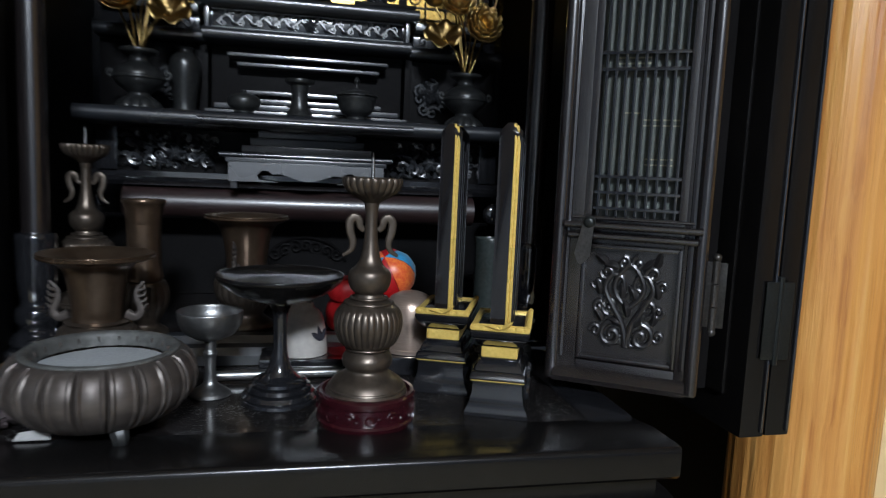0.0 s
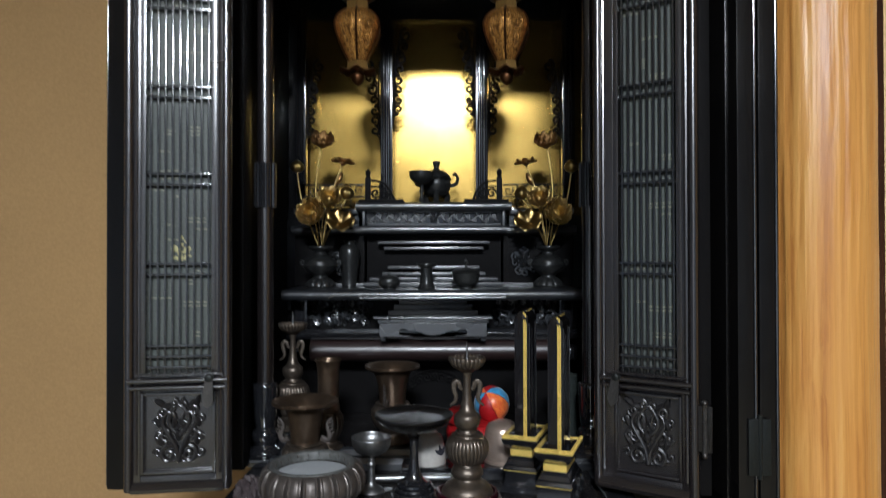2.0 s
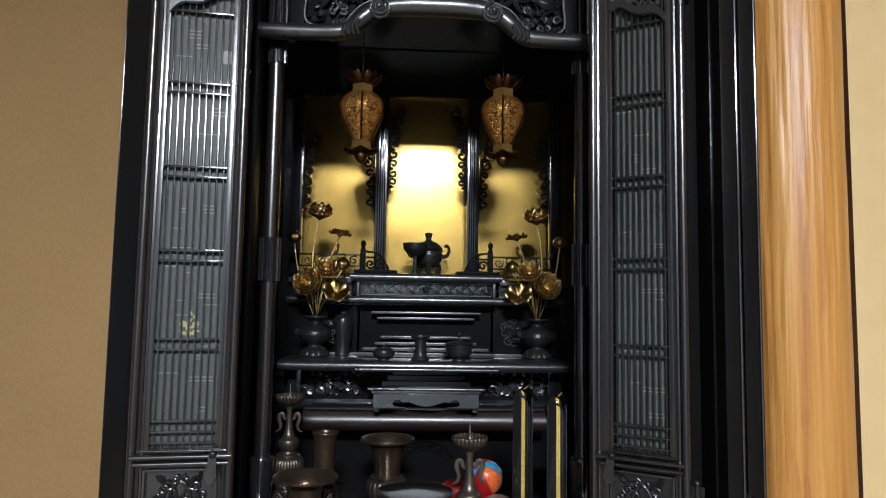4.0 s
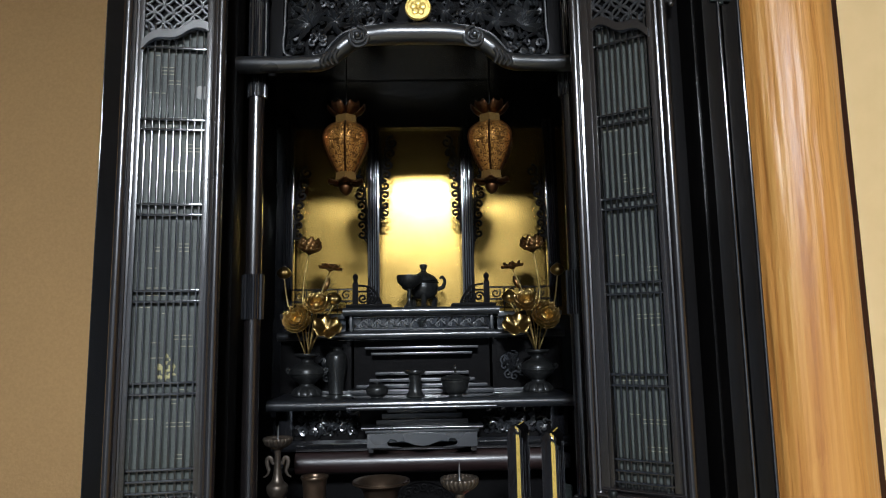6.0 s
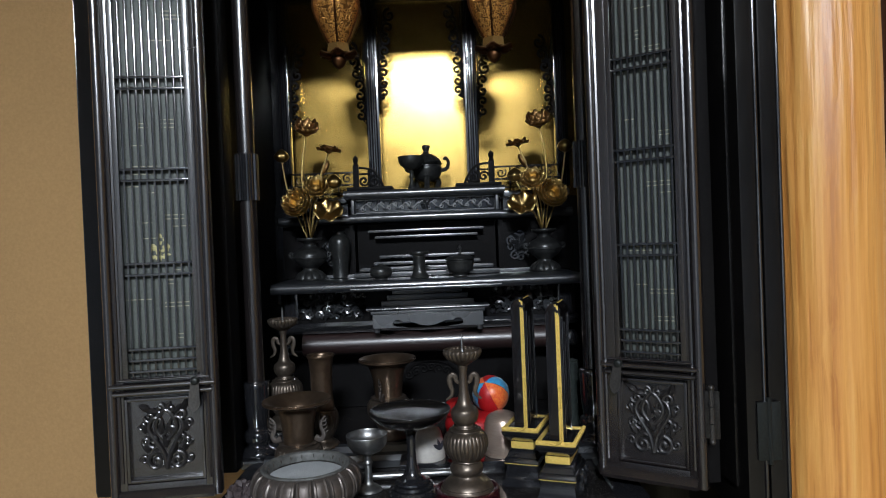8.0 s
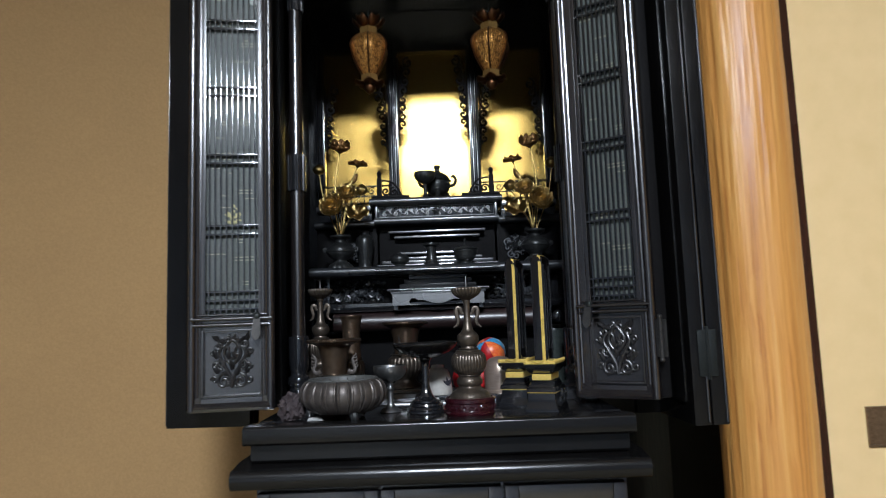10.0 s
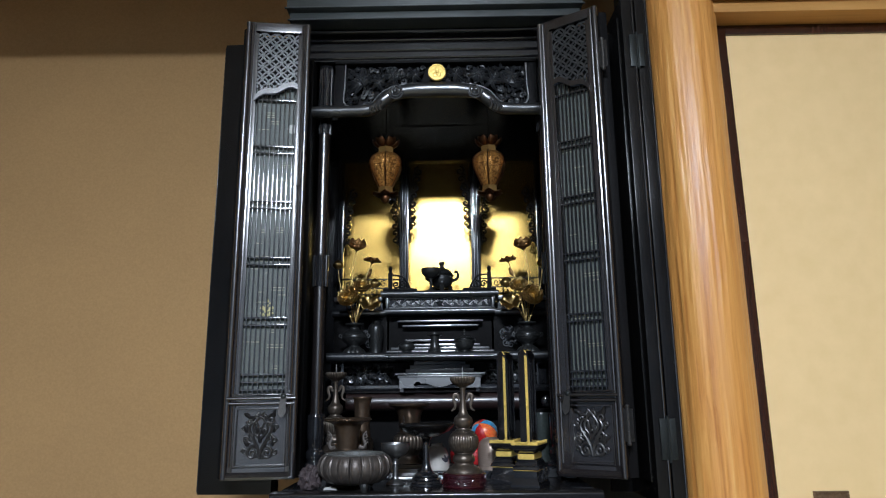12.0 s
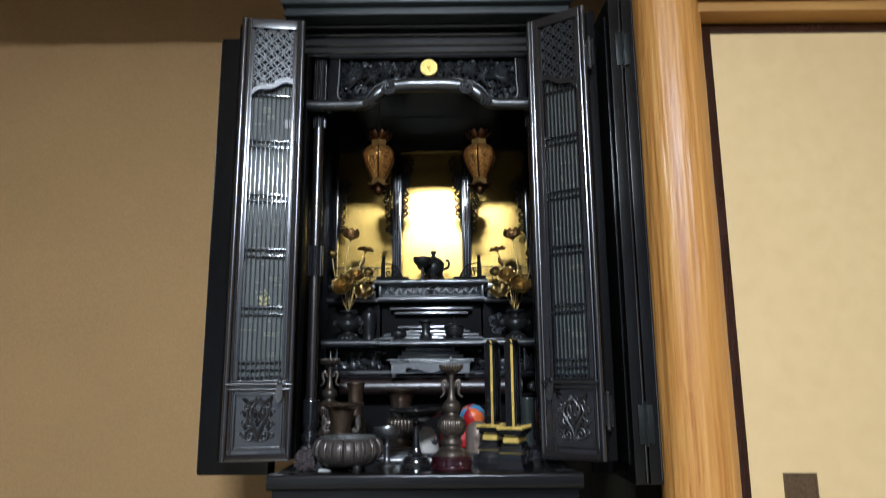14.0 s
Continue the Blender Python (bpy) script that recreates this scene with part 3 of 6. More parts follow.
band = part("fluted_band", fluted(0.058, 0.0145), BLACK, altar)
band.location = (-0.2185, 0.592, 1.262)
again(band, "fluted_band", altar, pose(0.2085, 0.592, 1.262))
cap = part("capital", fluted(0.145, 0.0135), BLACK, altar)
cap.location = (-0.2175, 0.592, 1.5615)
again(cap, "capital", altar, pose(0.2075, 0.592, 1.5615))
foot = part("column_base", lathe(smooth_profile([(0.0, 0.925), (0.02, 0.925), (0.021, 0.932), (0.014, 0.938), (0.017, 0.946), (0.0165, 0.955), (0.0125, 0.96), (0.0145, 0.975), (0.0155, 1.005), (0.0145, 1.018), (0.0, 1.018)], 4), 28), BLACK, altar)
foot.location = (-0.2185, 0.592, 0.014)
again(foot, "column_base", altar, pose(0.2085, 0.592, 0.014))
for s in (-1, 1):
    part("column_plinth", solid(s * 0.19, s * 0.2345, 0.565, 0.625, TOP + 0.004, 0.9395, 0.002), BLACK, altar)

# rainbow beam with scroll bosses
beam = bmesh.new()
path = curve3([(s_ * x, y, z) for s_, x, y, z in [(-1, 0.237, 0.562, 1.597), (-1, 0.16, 0.561, 1.597), (-1, 0.122, 0.560, 1.600), (-1, 0.102, 0.558, 1.615), (-1, 0.080, 0.557, 1.630), (-1, 0.045, 0.557, 1.636), (1, 0.0, 0.557, 1.637), (1, 0.045, 0.557, 1.636), (1, 0.080, 0.557, 1.630), (1, 0.102, 0.558, 1.615), (1, 0.122, 0.560, 1.600), (1, 0.16, 0.561, 1.597), (1, 0.237, 0.562, 1.597)]], 6)
tube(beam, path, 0.0128, 16, taper=lambda t: 0.86 + 0.26 * math.exp(-((t - 0.5) / 0.15) ** 4) + 0.10 * math.exp(-((abs(t - 0.5) - 0.22) / 0.05) ** 2) + 0.02 * math.sin(60 * t))
part("rainbow_beam", beam, SATIN, altar)
for s in (-1, 1):
    boss = bmesh.new()
    bx, bz = s * 0.077, 1.629
    tube(boss, spiral(bx, bz, 0.0125, 1.9, math.pi / 2, 0.5445, s, 26), 0.0026, 8)
    tube(boss, spiral(bx, bz - 0.001, 0.0155, 0.8, math.pi / 2 + 0.6 * s, 0.5465, s, 20, 0.7), 0.0022, 8)
    bmesh.ops.create_icosphere(boss, subdivisions=2, radius=0.005, matrix=Matrix.Translation((bx, 0.5425, bz)))
    part("scroll_boss", boss, SATIN, altar)
    for j in range(4):
        claw = bmesh.new()
        x = 0.104 + 0.0058 * j
        tube(claw, curve3([(s * x, 0.548, 1.611 - 0.003 * j), (s * (x + 0.003), 0.5455, 1.601 - 0.003 * j), (s * (x - 0.001), 0.549, 1.5925 - 0.0015 * j)], 4), 0.0030, 8, taper=lambda t: 1.15 - 0.6 * t)
        part("beam_claw", claw, SATIN, altar)

# pierced transom with its frame
tb_out = [(x, z) for x, y, z in path if abs(x) <= 0.2] + [(0.2, 1.7055), (-0.2, 1.7055)]
part("transom_back", prism(bmesh.new(), tb_out, "y", 0.584, 0.588), MATT, altar)
tf = bmesh.new()
box(tf, -0.196, 0.196, 0.566, 0.587, 1.70, 1.7055, 0.001)
box(tf, -0.196, -0.180, 0.572, 0.587, 1.6, 1.70, 0.0005)
box(tf, 0.180, 0.196, 0.572, 0.587, 1.6, 1.70, 0.0005)
part("transom_frame", tf, MATT, altar)
for s in (-1, 1):
    part("transom_stile", solid(s * 0.1965, s * 0.2354, 0.606, 0.612, 1.6, 1.7055, 0), MATT, altar)
tc_bm = bmesh.new()
carving(tc_bm, -0.174, -0.02, 0.581, 1.646, 1.698, 3, 0.0125, 0.0022)
carving(tc_bm, 0.02, 0.174, 0.581, 1.646, 1.698, 4, 0.0125, 0.0022)
carving(tc_bm, -0.174, -0.122, 0.579, 1.614, 1.65, 5, 0.0125, 0.0024)
carving(tc_bm, 0.122, 0.174, 0.579, 1.614, 1.65, 6, 0.0125, 0.0024)
carving(tc_bm, -0.06, 0.06, 0.576, 1.650, 1.662, 7, 0.011, 0.0022)
for s in (-1, 1):
    # full-blown chrysanthemum beside the crest, and a spray of long leaves at the end
    for ring, (n, ln) in enumerate(((12, 0.0185), (10, 0.0135), (7, 0.008))):
        for i in range(n):
            leaf(tc_bm, s * 0.083, 0.5735 - 0.0022 * ring, 1.677, ln, 0.0062, 2 * math.pi * (i + 0.5 * ring) / n, 0.0035, 0.0)
    for i in range(9):
        a = -0.6 + 0.38 * i
        leaf(tc_bm, s * 0.143, 0.572, 1.655, 0.027 + 0.006 * (i % 2), 0.0085, a if s > 0 else math.pi - a, 0.006, 0.35)
    for i in range(6):
        leaf(tc_bm, s * 0.110, 0.5725, 1.662, 0.022, 0.0085, 0.4 + 1.05 * i, 0.005, 0.5)
        leaf(tc_bm, s * 0.040, 0.5725, 1.676, 0.017, 0.008, 0.9 + 1.05 * i, 0.005, 0.5)
for s in (-1, 1):
    tube(tc_bm, curve3([(s * 0.176, 0.570, 1.698), (s * 0.177, 0.570, 1.655), (s * 0.175, 0.570, 1.614), (s * 0.13, 0.569, 1.612), (s * 0.118, 0.566, 1.622), (s * 0.098, 0.562, 1.640), (s * 0.06, 0.56, 1.650), (s * 0.0, 0.56, 1.650)], 5), 0.0018, 6)
    for i in range(5):
        a = 0.5 + 1.2566 * i
        leaf(tc_bm, s * 0.078, 0.572, 1.675, 0.013, 0.009, a, 0.004, 0.1)
        leaf(tc_bm, s * 0.148, 0.570, 1.672, 0.020, 0.009, a + 0.6, 0.005, 0.3)
tagged(part("transom_carving", tc_bm, FRET, altar), "carved flowers and scrolls in black wood", kind="stuff")
crest = part("crest", lathe([(0, -0.003), (0.0165, -0.003), (0.0175, 0.0), (0.0165, 0.003), (0.0145, 0.003), (0.014, 0.0015), (0, 0.0015)], 48), GOLD, altar, "round gold crest")
crest.matrix_basis = pose(0.003, 0.549, 1.669, 90, 0, 0)
petals = bmesh.new()
for i in range(5):
    a = math.pi / 2 + i * 2 * math.pi / 5
    bmesh.ops.create_uvsphere(petals, u_segments=14, v_segments=8, radius=1, matrix=Matrix.LocRotScale((0.0068 * math.cos(a), 0.0004, 0.0068 * math.sin(a)), None, (0.0045, 0.0008, 0.0045)))
bmesh.ops.create_uvsphere(petals, u_segments=12, v_segments=8, radius=1, matrix=Matrix.LocRotScale((0, 0.0, 0), None, (0.0026, 0.0016, 0.0026)))
cp = part("crest_petals", petals, GOLD, crest)
cp.matrix_basis = pose(0, 0, 0.0032, -90, 0, 0)

# gold back with posts, hanging scrollwork
for x0, x1, y in ((-0.2325, -0.0845, 0.935), (-0.0815, 0.0815, 0.938), (0.0845, 0.2325, 0.935), (0.250, 0.2705, 0.937)):
    part("gold_panel", solid(x0, x1, y, y + 0.006, 1.272, 1.628, 0), GOLDLEAF, altar, "gold leaf back panel")
part("gold_backing", solid(-0.2705, 0.2705, 0.9445, 0.9545, 1.272, 1.628, 0), BLACK, altar)
part("lower_back", solid(-0.2705, 0.2705, 0.931, 0.945, 1.10, 1.271, 0), BLACK, altar)
part("upper_panel", solid(-0.2705, 0.2705, 0.928, 0.942, 1.629, 1.72, 0), BLACK, altar)
for x in (-0.235, -0.083, 0.083, 0.235):
    pb = bmesh.new()
    box(pb, -0.0105, 0.0105, 0, 0.02, 1.286, 1.628, 0.001)
    for dx in (-0.0075, 0.0005):
        tube(pb, [(dx + 0.0035, -0.001, 1.286), (dx + 0.0035, -0.001, 1.628)], 0.0030, 10)
    p_ = part("inner_post", pb, BLACK, altar)
    p_.location = (x, 0.874, 0)


def scrollwork(side, length, seed):
    """Hanging chain of open scrolls beside a post, widening towards the top."""
    bm = bmesh.new()
    z, flip = 0.0, 1
    while z < length:
        r = 0.009 + 0.003 * (1 - z / length)
        cx = side * (0.006 + 0.5 * r + 0.012 * max(0, 1 - z / (0.55 * length)))
        tube(bm, spiral(cx, -z, r, 1.25, math.pi / 2 * flip, 0, side * flip, 14), 0.0022, 6)
        tube(bm, spiral(cx - side * r * 0.7, -z - r * 0.9, r * 0.55, 1.0, -math.pi / 2 * flip, 0.001, -side * flip, 10), 0.0019, 6)
        z += 1.75 * r
        flip = -flip
    tube(bm, curve3([(side * 0.002, 0, 0.01), (side * 0.004, 0, -0.4 * length), (side * 0.001, 0, -length - 0.01), (0, 0, -length - 0.03)], 5), 0.0013, 5)
    return bm


for x, s, ln, zt in ((-0.083, 1, 0.135, 1.585), (0.083, -1, 0.135, 1.585), (-0.083, -1, 0.115, 1.53), (0.083, 1, 0.115, 1.53), (-0.235, 1, 0.115, 1.53), (0.235, -1, 0.115, 1.53)):
    o = part("hanging_scrollwork", scrollwork(s, ln, 1), MATT, altar)
    o.location = (x + s * 0.010, 0.878, zt)

# lower drum front, shelf, friezes
part("drum_front", prism(bmesh.new(), [(0.80, 1.035)] + [(0.757 - 0.022 * math.cos(a), 1.0515 + 0.0175 * math.sin(a)) for a in [-math.pi / 2 + math.pi * i / 12 for i in range(13)]] + [(0.80, 1.069)], "x", -0.190, 0.190), ROSE, altar, "polished red-brown half-round front")
for s in (-1, 1):
    k = part("drum_knob", lathe(smooth_profile([(0, 0), (0.009, 0.0), (0.012, 0.006), (0.010, 0.012), (0, 0.014)], 3), 20), BLACK, altar)
    k.matrix_basis = pose(s * 0.212, 0.742, 1.05, 90, 0, 0)
    part("frieze_lip", prism(bmesh.new(), [(0.742, 1.0695), (0.738, 1.074), (0.744, 1.078), (0.752, 1.0785), (0.752, 1.084), (0.80, 1.084), (0.80, 1.0695)], "x", s * 0.0, s * 0.226), BLACKX, altar)
    part("frieze_back", solid(s * 0.002, s * 0.226, 0.772, 0.782, 1.084, 1.1305, 0), MATT, altar)
    part("frieze_stile", solid(s * 0.196, s * 0.216, 0.748, 0.7715, 1.0845, 1.1305, 0.001), BLACK, altar)
    fc = bmesh.new()
    carving(fc, s * 0.10 if s > 0 else -0.19, 0.19 if s > 0 else -0.10, 0.766, 1.09, 1.122, 11 + s, 0.0155, 0.0026)
    for i in range(6):
        leaf(fc, s * 0.14, 0.760, 1.105, 0.010, 0.007, i * 1.047, 0.004, 0.0)
    carving(fc, s * 0.095 if s > 0 else -0.195, 0.195 if s > 0 else -0.095, 0.7705, 1.087, 1.127, 31 + s, 0.010, 0.0019)
    tagged(part("frieze_carving", fc, FRET, altar), "carved flower scrolls", kind="stuff")
part("shelf", prism(bmesh.new(), nose(0.700, 0.93, 1.132, 1.1475), "x", -0.2245, 0.2215), GREYWOOD, altar, "black shelf with a rounded edge")
part("slide_board", prism(bmesh.new(), nose(0.676, 0.699, 1.134, 1.1405, 6), "x", -0.106, 0.106), GREYWOOD, altar, "pulled-out thin board")

# niche under the drum
part("niche_back", solid(-0.225, 0.225, 0.80, 0.806, TOP + 0.0185, 1.0345, 0), MATT, altar)
nb = bmesh.new()
for i in range(7):
    cx = -0.036 + 0.012 * i
    tube(nb, spiral(cx, 0.992 + 0.004 * (3 - abs(i - 3)), 0.008, 1.3, i, 0.796, 1 if i % 2 else -1, 12), 0.0014, 5)
tube(nb, curve3([(-0.048, 0.796, 0.985), (-0.03, 0.796, 1.004), (0, 0.796, 1.012), (0.03, 0.796, 1.004), (0.048, 0.796, 0.985)], 5), 0.0016, 5)
part("niche_carving", nb, MATT, altar)

# stepped altar dais
dais = [(0.113, 0.775, 1.1485, 1.1555), (0.104, 0.784, 1.157, 1.163), (0.085, 0.800, 1.1655, 1.171), (0.076, 0.806, 1.176, 1.181)]
for w, y, z0, z1 in dais:
    part("dais_step", solid(-w, w, y, 0.93, z0, z1, 0.0024), GREYWOOD, altar)
part("dais_core", solid(-0.112, 0.112, 0.828, 0.93, 1.1482, 1.2325, 0.001), MATT, altar)
for w, y, z0, z1 in ((0.082, 0.806, 1.208, 1.212), (0.092, 0.800, 1.2175, 1.2215)):
    part("dais_step", solid(-w, w, y, 0.93, z0, z1, 0.0024), GREYWOOD, altar)
part("dais_cornice", prism(bmesh.new(), nose(0.789, 0.93, 1.234, 1.247), "x", -0.118, 0.118), GREYWOOD, altar)
part("dais_band", solid(-0.112, 0.112, 0.812, 0.93, 1.2475, 1.2715, 0.001), BLACK, altar)
db = bmesh.new()
tube(db, curve3([(-0.104 + 0.0104 * i, 0.8105, 1.2595 + (0.0045 if i % 2 else -0.0045)) for i in range(21)], 4), 0.0015, 6)
for i in range(20):
    x = -0.099 + 0.0104 * i
    up = 1 if i % 2 else -1
    tube(db, spiral(x, 1.2595 + up * 0.0035, 0.0042, 1.2, 0.6 * i, 0.8105, up, 10), 0.0012, 6)
    leaf(db, x, 0.8105, 1.2595 - up * 0.003, 0.0085, 0.0045, -0.6 * up, 0.003)
for z in (1.2495, 1.2698):
    tube(db, [(-0.11, 0.8105, z), (0.11, 0.8105, z)], 0.0013, 6)
for i in range(5):
    leaf(db, 0, 0.8085, 1.2595, 0.008, 0.006, 0.3 + 1.2566 * i, 0.004, 0.1)
tagged(part("dais_band_carving", db, FRET, altar), "carved running scrolls", kind="stuff")
for s in (-1, 1):
    part("dais_band_end", solid(s * 0.1125, s * 0.117, 0.802, 0.93, 1.2475, 1.2715, 0.001), GREYWOOD, altar)
part("dais_table", prism(bmesh.new(), nose(0.789, 0.93, 1.272, 1.285), "x", -0.1265, 0.1265), GREYWOOD, altar)
for s in (-1, 1):
    part("table_slab", solid(s * 0.050, s * 0.1225, 0.797, 0.93, 1.2855, 1.2905, 0.0015), MATT, altar)
for s in (-1, 1):
    part("wing_body", solid(s * 0.118, s * 0.2345, 0.836, 0.93, 1.148, 1.232, 0.001), MATT, altar)
    part("wing_stile", solid(s * 0.116, s * 0.124, 0.826, 0.8355, 1.1485, 1.232, 0.0004), MATT, altar)
    part("wing_ledge", prism(bmesh.new(), nose(0.813, 0.93, 1.2335, 1.247), "x", s * 0.119, s * 0.236), GREYWOOD, altar)
    part("wing_band", solid(s * 0.1275, s * 0.2345, 0.842, 0.93, 1.2475, 1.268, 0.001), BLACK, altar)
    wc = bmesh.new()
    for i in range(3):
        tube(wc, spiral(s * (0.14 + 0.02 * i), 1.258, 0.007, 1.2, 0.4, 0.841, s, 12), 0.0014, 5)
    part("wing_carving", wc, CARVED, altar)
    part("wing_top", solid(s * 0.1275, s * 0.2345, 0.826, 0.93, 1.2685, 1.2775, 0.0015), GREYWOOD, altar)
    md = bmesh.new()
    for i in range(9):
        a = 0.7 * i
        q = 0.006 + 0.0017 * i
        tube(md, spiral(s * 0.150 + q * math.cos(a), 1.192 + 1.25 * q * math.sin(a), 0.0085, 1.3, i, 0.833 - 0.0004 * (i % 3), 1 if i % 2 else -1, 12), 0.0024, 6)
        leaf(md, s * 0.150 + 0.4 * q * math.cos(a + 1), 0.832, 1.192 + 0.5 * q * math.sin(a + 1), 0.017, 0.009, 0.65 + 1.3 * i, 0.005, 0.4)
    tagged(part("medallion", md, CARVED, altar, "carved leaf medallion"), kind="stuff")
    # base strip with small scroll feet
    part("wing_skirt", solid(s * 0.112, s * 0.2, 0.80, 0.835, 1.148, 1.153, 0.001), GREYWOOD, altar)
    # railing
    rp = bmesh.new()
    box(rp, s * 0.1035, s * 0.1125, 0.806, 0.815, 1.2855, 1.325, 0.001)
    lathe(smooth_profile([(0, 1.325), (0.005, 1.325), (0.003, 1.329), (0.0045, 1.334), (0.004, 1.338), (0, 1.342)], 3), 14, cx=s * 0.108, cy=0.8105, bm=rp)
    part("rail_post", rp, MATT, altar)
    ri = bmesh.new()
    for z in (1.290, 1.312):
        tube(ri, [(s * 0.103, 0.8105, z), (s * 0.088, 0.8105, z)], 0.0016, 6)
    tube(ri, [(s * 0.088, 0.8105, 1.287), (s * 0.088, 0.8105, 1.318)], 0.0016, 6)
    tube(ri, curve3([(s * 0.103, 0.8105, 1.322), (s * 0.083, 0.8105, 1.318), (s * 0.070, 0.8105, 1.302), (s * 0.064, 0.8105, 1.2885)], 4), 0.0018, 6)
    tube(ri, spiral(s * 0.0955, 1.3010, 0.0085, 1.4, 0, 0.8105, s, 14), 0.0019, 6)
    tube(ri, spiral(s * 0.0795, 1.3000, 0.0095, 1.4, math.pi / 2, 0.8105, -s, 14), 0.0019, 6)
    tube(ri, spiral(s * 0.0700, 1.2935, 0.0050, 1.2, math.pi / 2, 0.8105, s, 12), 0.0016, 6)
    tube(ri, [(s * 0.103, 0.8105, 1.2872), (s * 0.064, 0.8105, 1.2872)], 0.0014, 6)
    part("rail_scroll", ri, MATT, altar)
    ro = bmesh.new()
    for z in (1.284, 1.298, 1.318):
        tube(ro, [(s * 0.1125, 0.838, z), (s * 0.222, 0.838, z)], 0.0016, 6)
    for i in range(4):
        tube(ro, spiral(s * (0.126 + 0.026 * i), 1.308, 0.0085, 1.35, 0.8, 0.838, s * (1 if i % 2 else -1), 12), 0.0014, 5)
    for i in range(4):
        tube(ro, [(s * (0.1145 + 0.026 * i), 0.838, 1.278), (s * (0.1145 + 0.026 * i), 0.838, 1.318)], 0.0014, 5)
    part("railing", ro, BLACK, altar)


# ---- the doors ----
def lattice_leaf(mirror, turn, at, free_stile):
    """Lattice leaf, local x from its hinge edge (0) to its free edge (0.108), front towards -y; heights as built."""
    W, D, Z0, Z1 = 0.112, 0.016, 0.937, 1.725
    fr = bmesh.new()
    s = mirror

    def b(x0, x1, y0, y1, z0, z1, bev=0.0012):
        box(fr, s * x0, s * x1, y0, y1, z0, z1, bev)
    b(0.0, 0.016, -D, 0, Z0, Z1)
    b(W - free_stile + 0.0055, W, -D, 0, Z0, Z1)
    b(0.0161, W - free_stile + 0.0054, -D, 0, Z1 - 0.018, Z1)
    b(0.0161, W - free_stile + 0.0054, -D, 0, Z0, Z0 + 0.018)
    b(0.0161, W - free_stile + 0.0054, -D + 0.003, 0, 1.050, 1.068)
    door = part("lattice_door", fr, EBONY, altar, "ebony lattice door leaf with a carved lower panel")
    door.matrix_basis = pose(*at, 0, 0, turn)

    def p(name, bm, mat, label=""):
        return part(name, bm, mat, door, label)
    # round beads along both stiles, and stepped inner mouldings
    for x in (0.004, W - 0.004):
        p("stile_bead", tube(bmesh.new(), [(s * x, -D + 0.001, Z0 + 0.002), (s * x, -D + 0.001, Z1 - 0.002)], 0.0052, 14), EBONY)
    for x in (0.0112, W - 0.0105):
        p("stile_reed", tube(bmesh.new(), [(s * x, -D + 0.0005, Z0 + 0.02), (s * x, -D + 0.0005, Z1 - 0.004)], 0.0026, 8), EBONY)
    for x in (0.018, W - free_stile + 0.0025):
        p("inner_moulding", solid(s * (x - 0.0025), s * (x + 0.0035), -D + 0.0005, -0.003, 1.0668, 1.7035, 0.0012), EBONY)
    reach = W - 0.0015 if s > 0 else W - 0.009
    for z, h, out, x0, x1 in ((1.0610, 0.0026, 0.0095, 0.004, reach), (1.0530, 0.0026, 0.0075, 0.007, reach - 0.003), (1.0665, 0.0012, 0.0025, 0.010, reach - 0.005)):
        p("mid_rail", prism(bmesh.new(), nose(-D - out, -D + 0.001, z - h, z + h), "x", s * x0, s * x1), EBONY)
    p("bottom_moulding", prism(bmesh.new(), [(-D - 0.007, Z0 + 0.001), (-D - 0.008, Z0 + 0.005), (-D - 0.003, Z0 + 0.010), (-D + 0.002, Z0 + 0.013), (-D + 0.002, Z0 + 0.001)], "x", s * 0.008, s * (W - 0.006)), EBONY)
    # lower panel and its arabesque
    p("lower_panel", solid(s * 0.0161, s * (W - free_stile + 0.0054), -0.010, -0.003, Z0 + 0.018, 1.0505, 0), EBONY)
    pf = bmesh.new()
    for x0, x1, z0, z1 in ((0.0165, 0.0195, 0.9565, 1.0465), (W - free_stile + 0.002, W - free_stile + 0.005, 0.9565, 1.0465), (0.0196, W - free_stile + 0.0019, 0.9565, 0.9595), (0.0196, W - free_stile + 0.0019, 1.0435, 1.0465)):
        box(pf, s * x0, s * x1, -D - 0.001, -0.0095, z0, z1, 0.001)
    p("panel_moulding", pf, EBONY)
    ar = bmesh.new()
    c = s * (0.0165 + W - free_stile + 0.005) / 2
    y = -0.0125
    for q in (-1, 1):
        tube(ar, curve3([(c, y, 0.968), (c + q * 0.004, y, 0.985), (c + q * 0.013, y - 0.001, 1.000), (c + q * 0.020, y - 0.001, 1.013), (c + q * 0.015, y, 1.024), (c + q * 0.006, y, 1.022), (c + q * 0.004, y, 1.012)], 5), 0.0024, 8, taper=lambda t: 1.15 - 0.5 * t)
        tube(ar, spiral(c + q * 0.0125, 0.9765, 0.0105, 1.35, math.pi / 2, y, -q, 16), 0.0022, 8)
        tube(ar, spiral(c + q * 0.0155, 1.0, 0.008, 1.2, -math.pi / 2, y, q, 14), 0.0020, 8)
        tube(ar, spiral(c + q * 0.019, 1.026, 0.0065, 1.2, math.pi, y, -q, 12), 0.0019, 8)
        tube(ar, curve3([(c, y, 0.998), (c + q * 0.010, y, 1.008), (c + q * 0.012, y, 1.018), (c + q * 0.005, y, 1.030), (c, y, 1.033)], 4), 0.0022, 8)
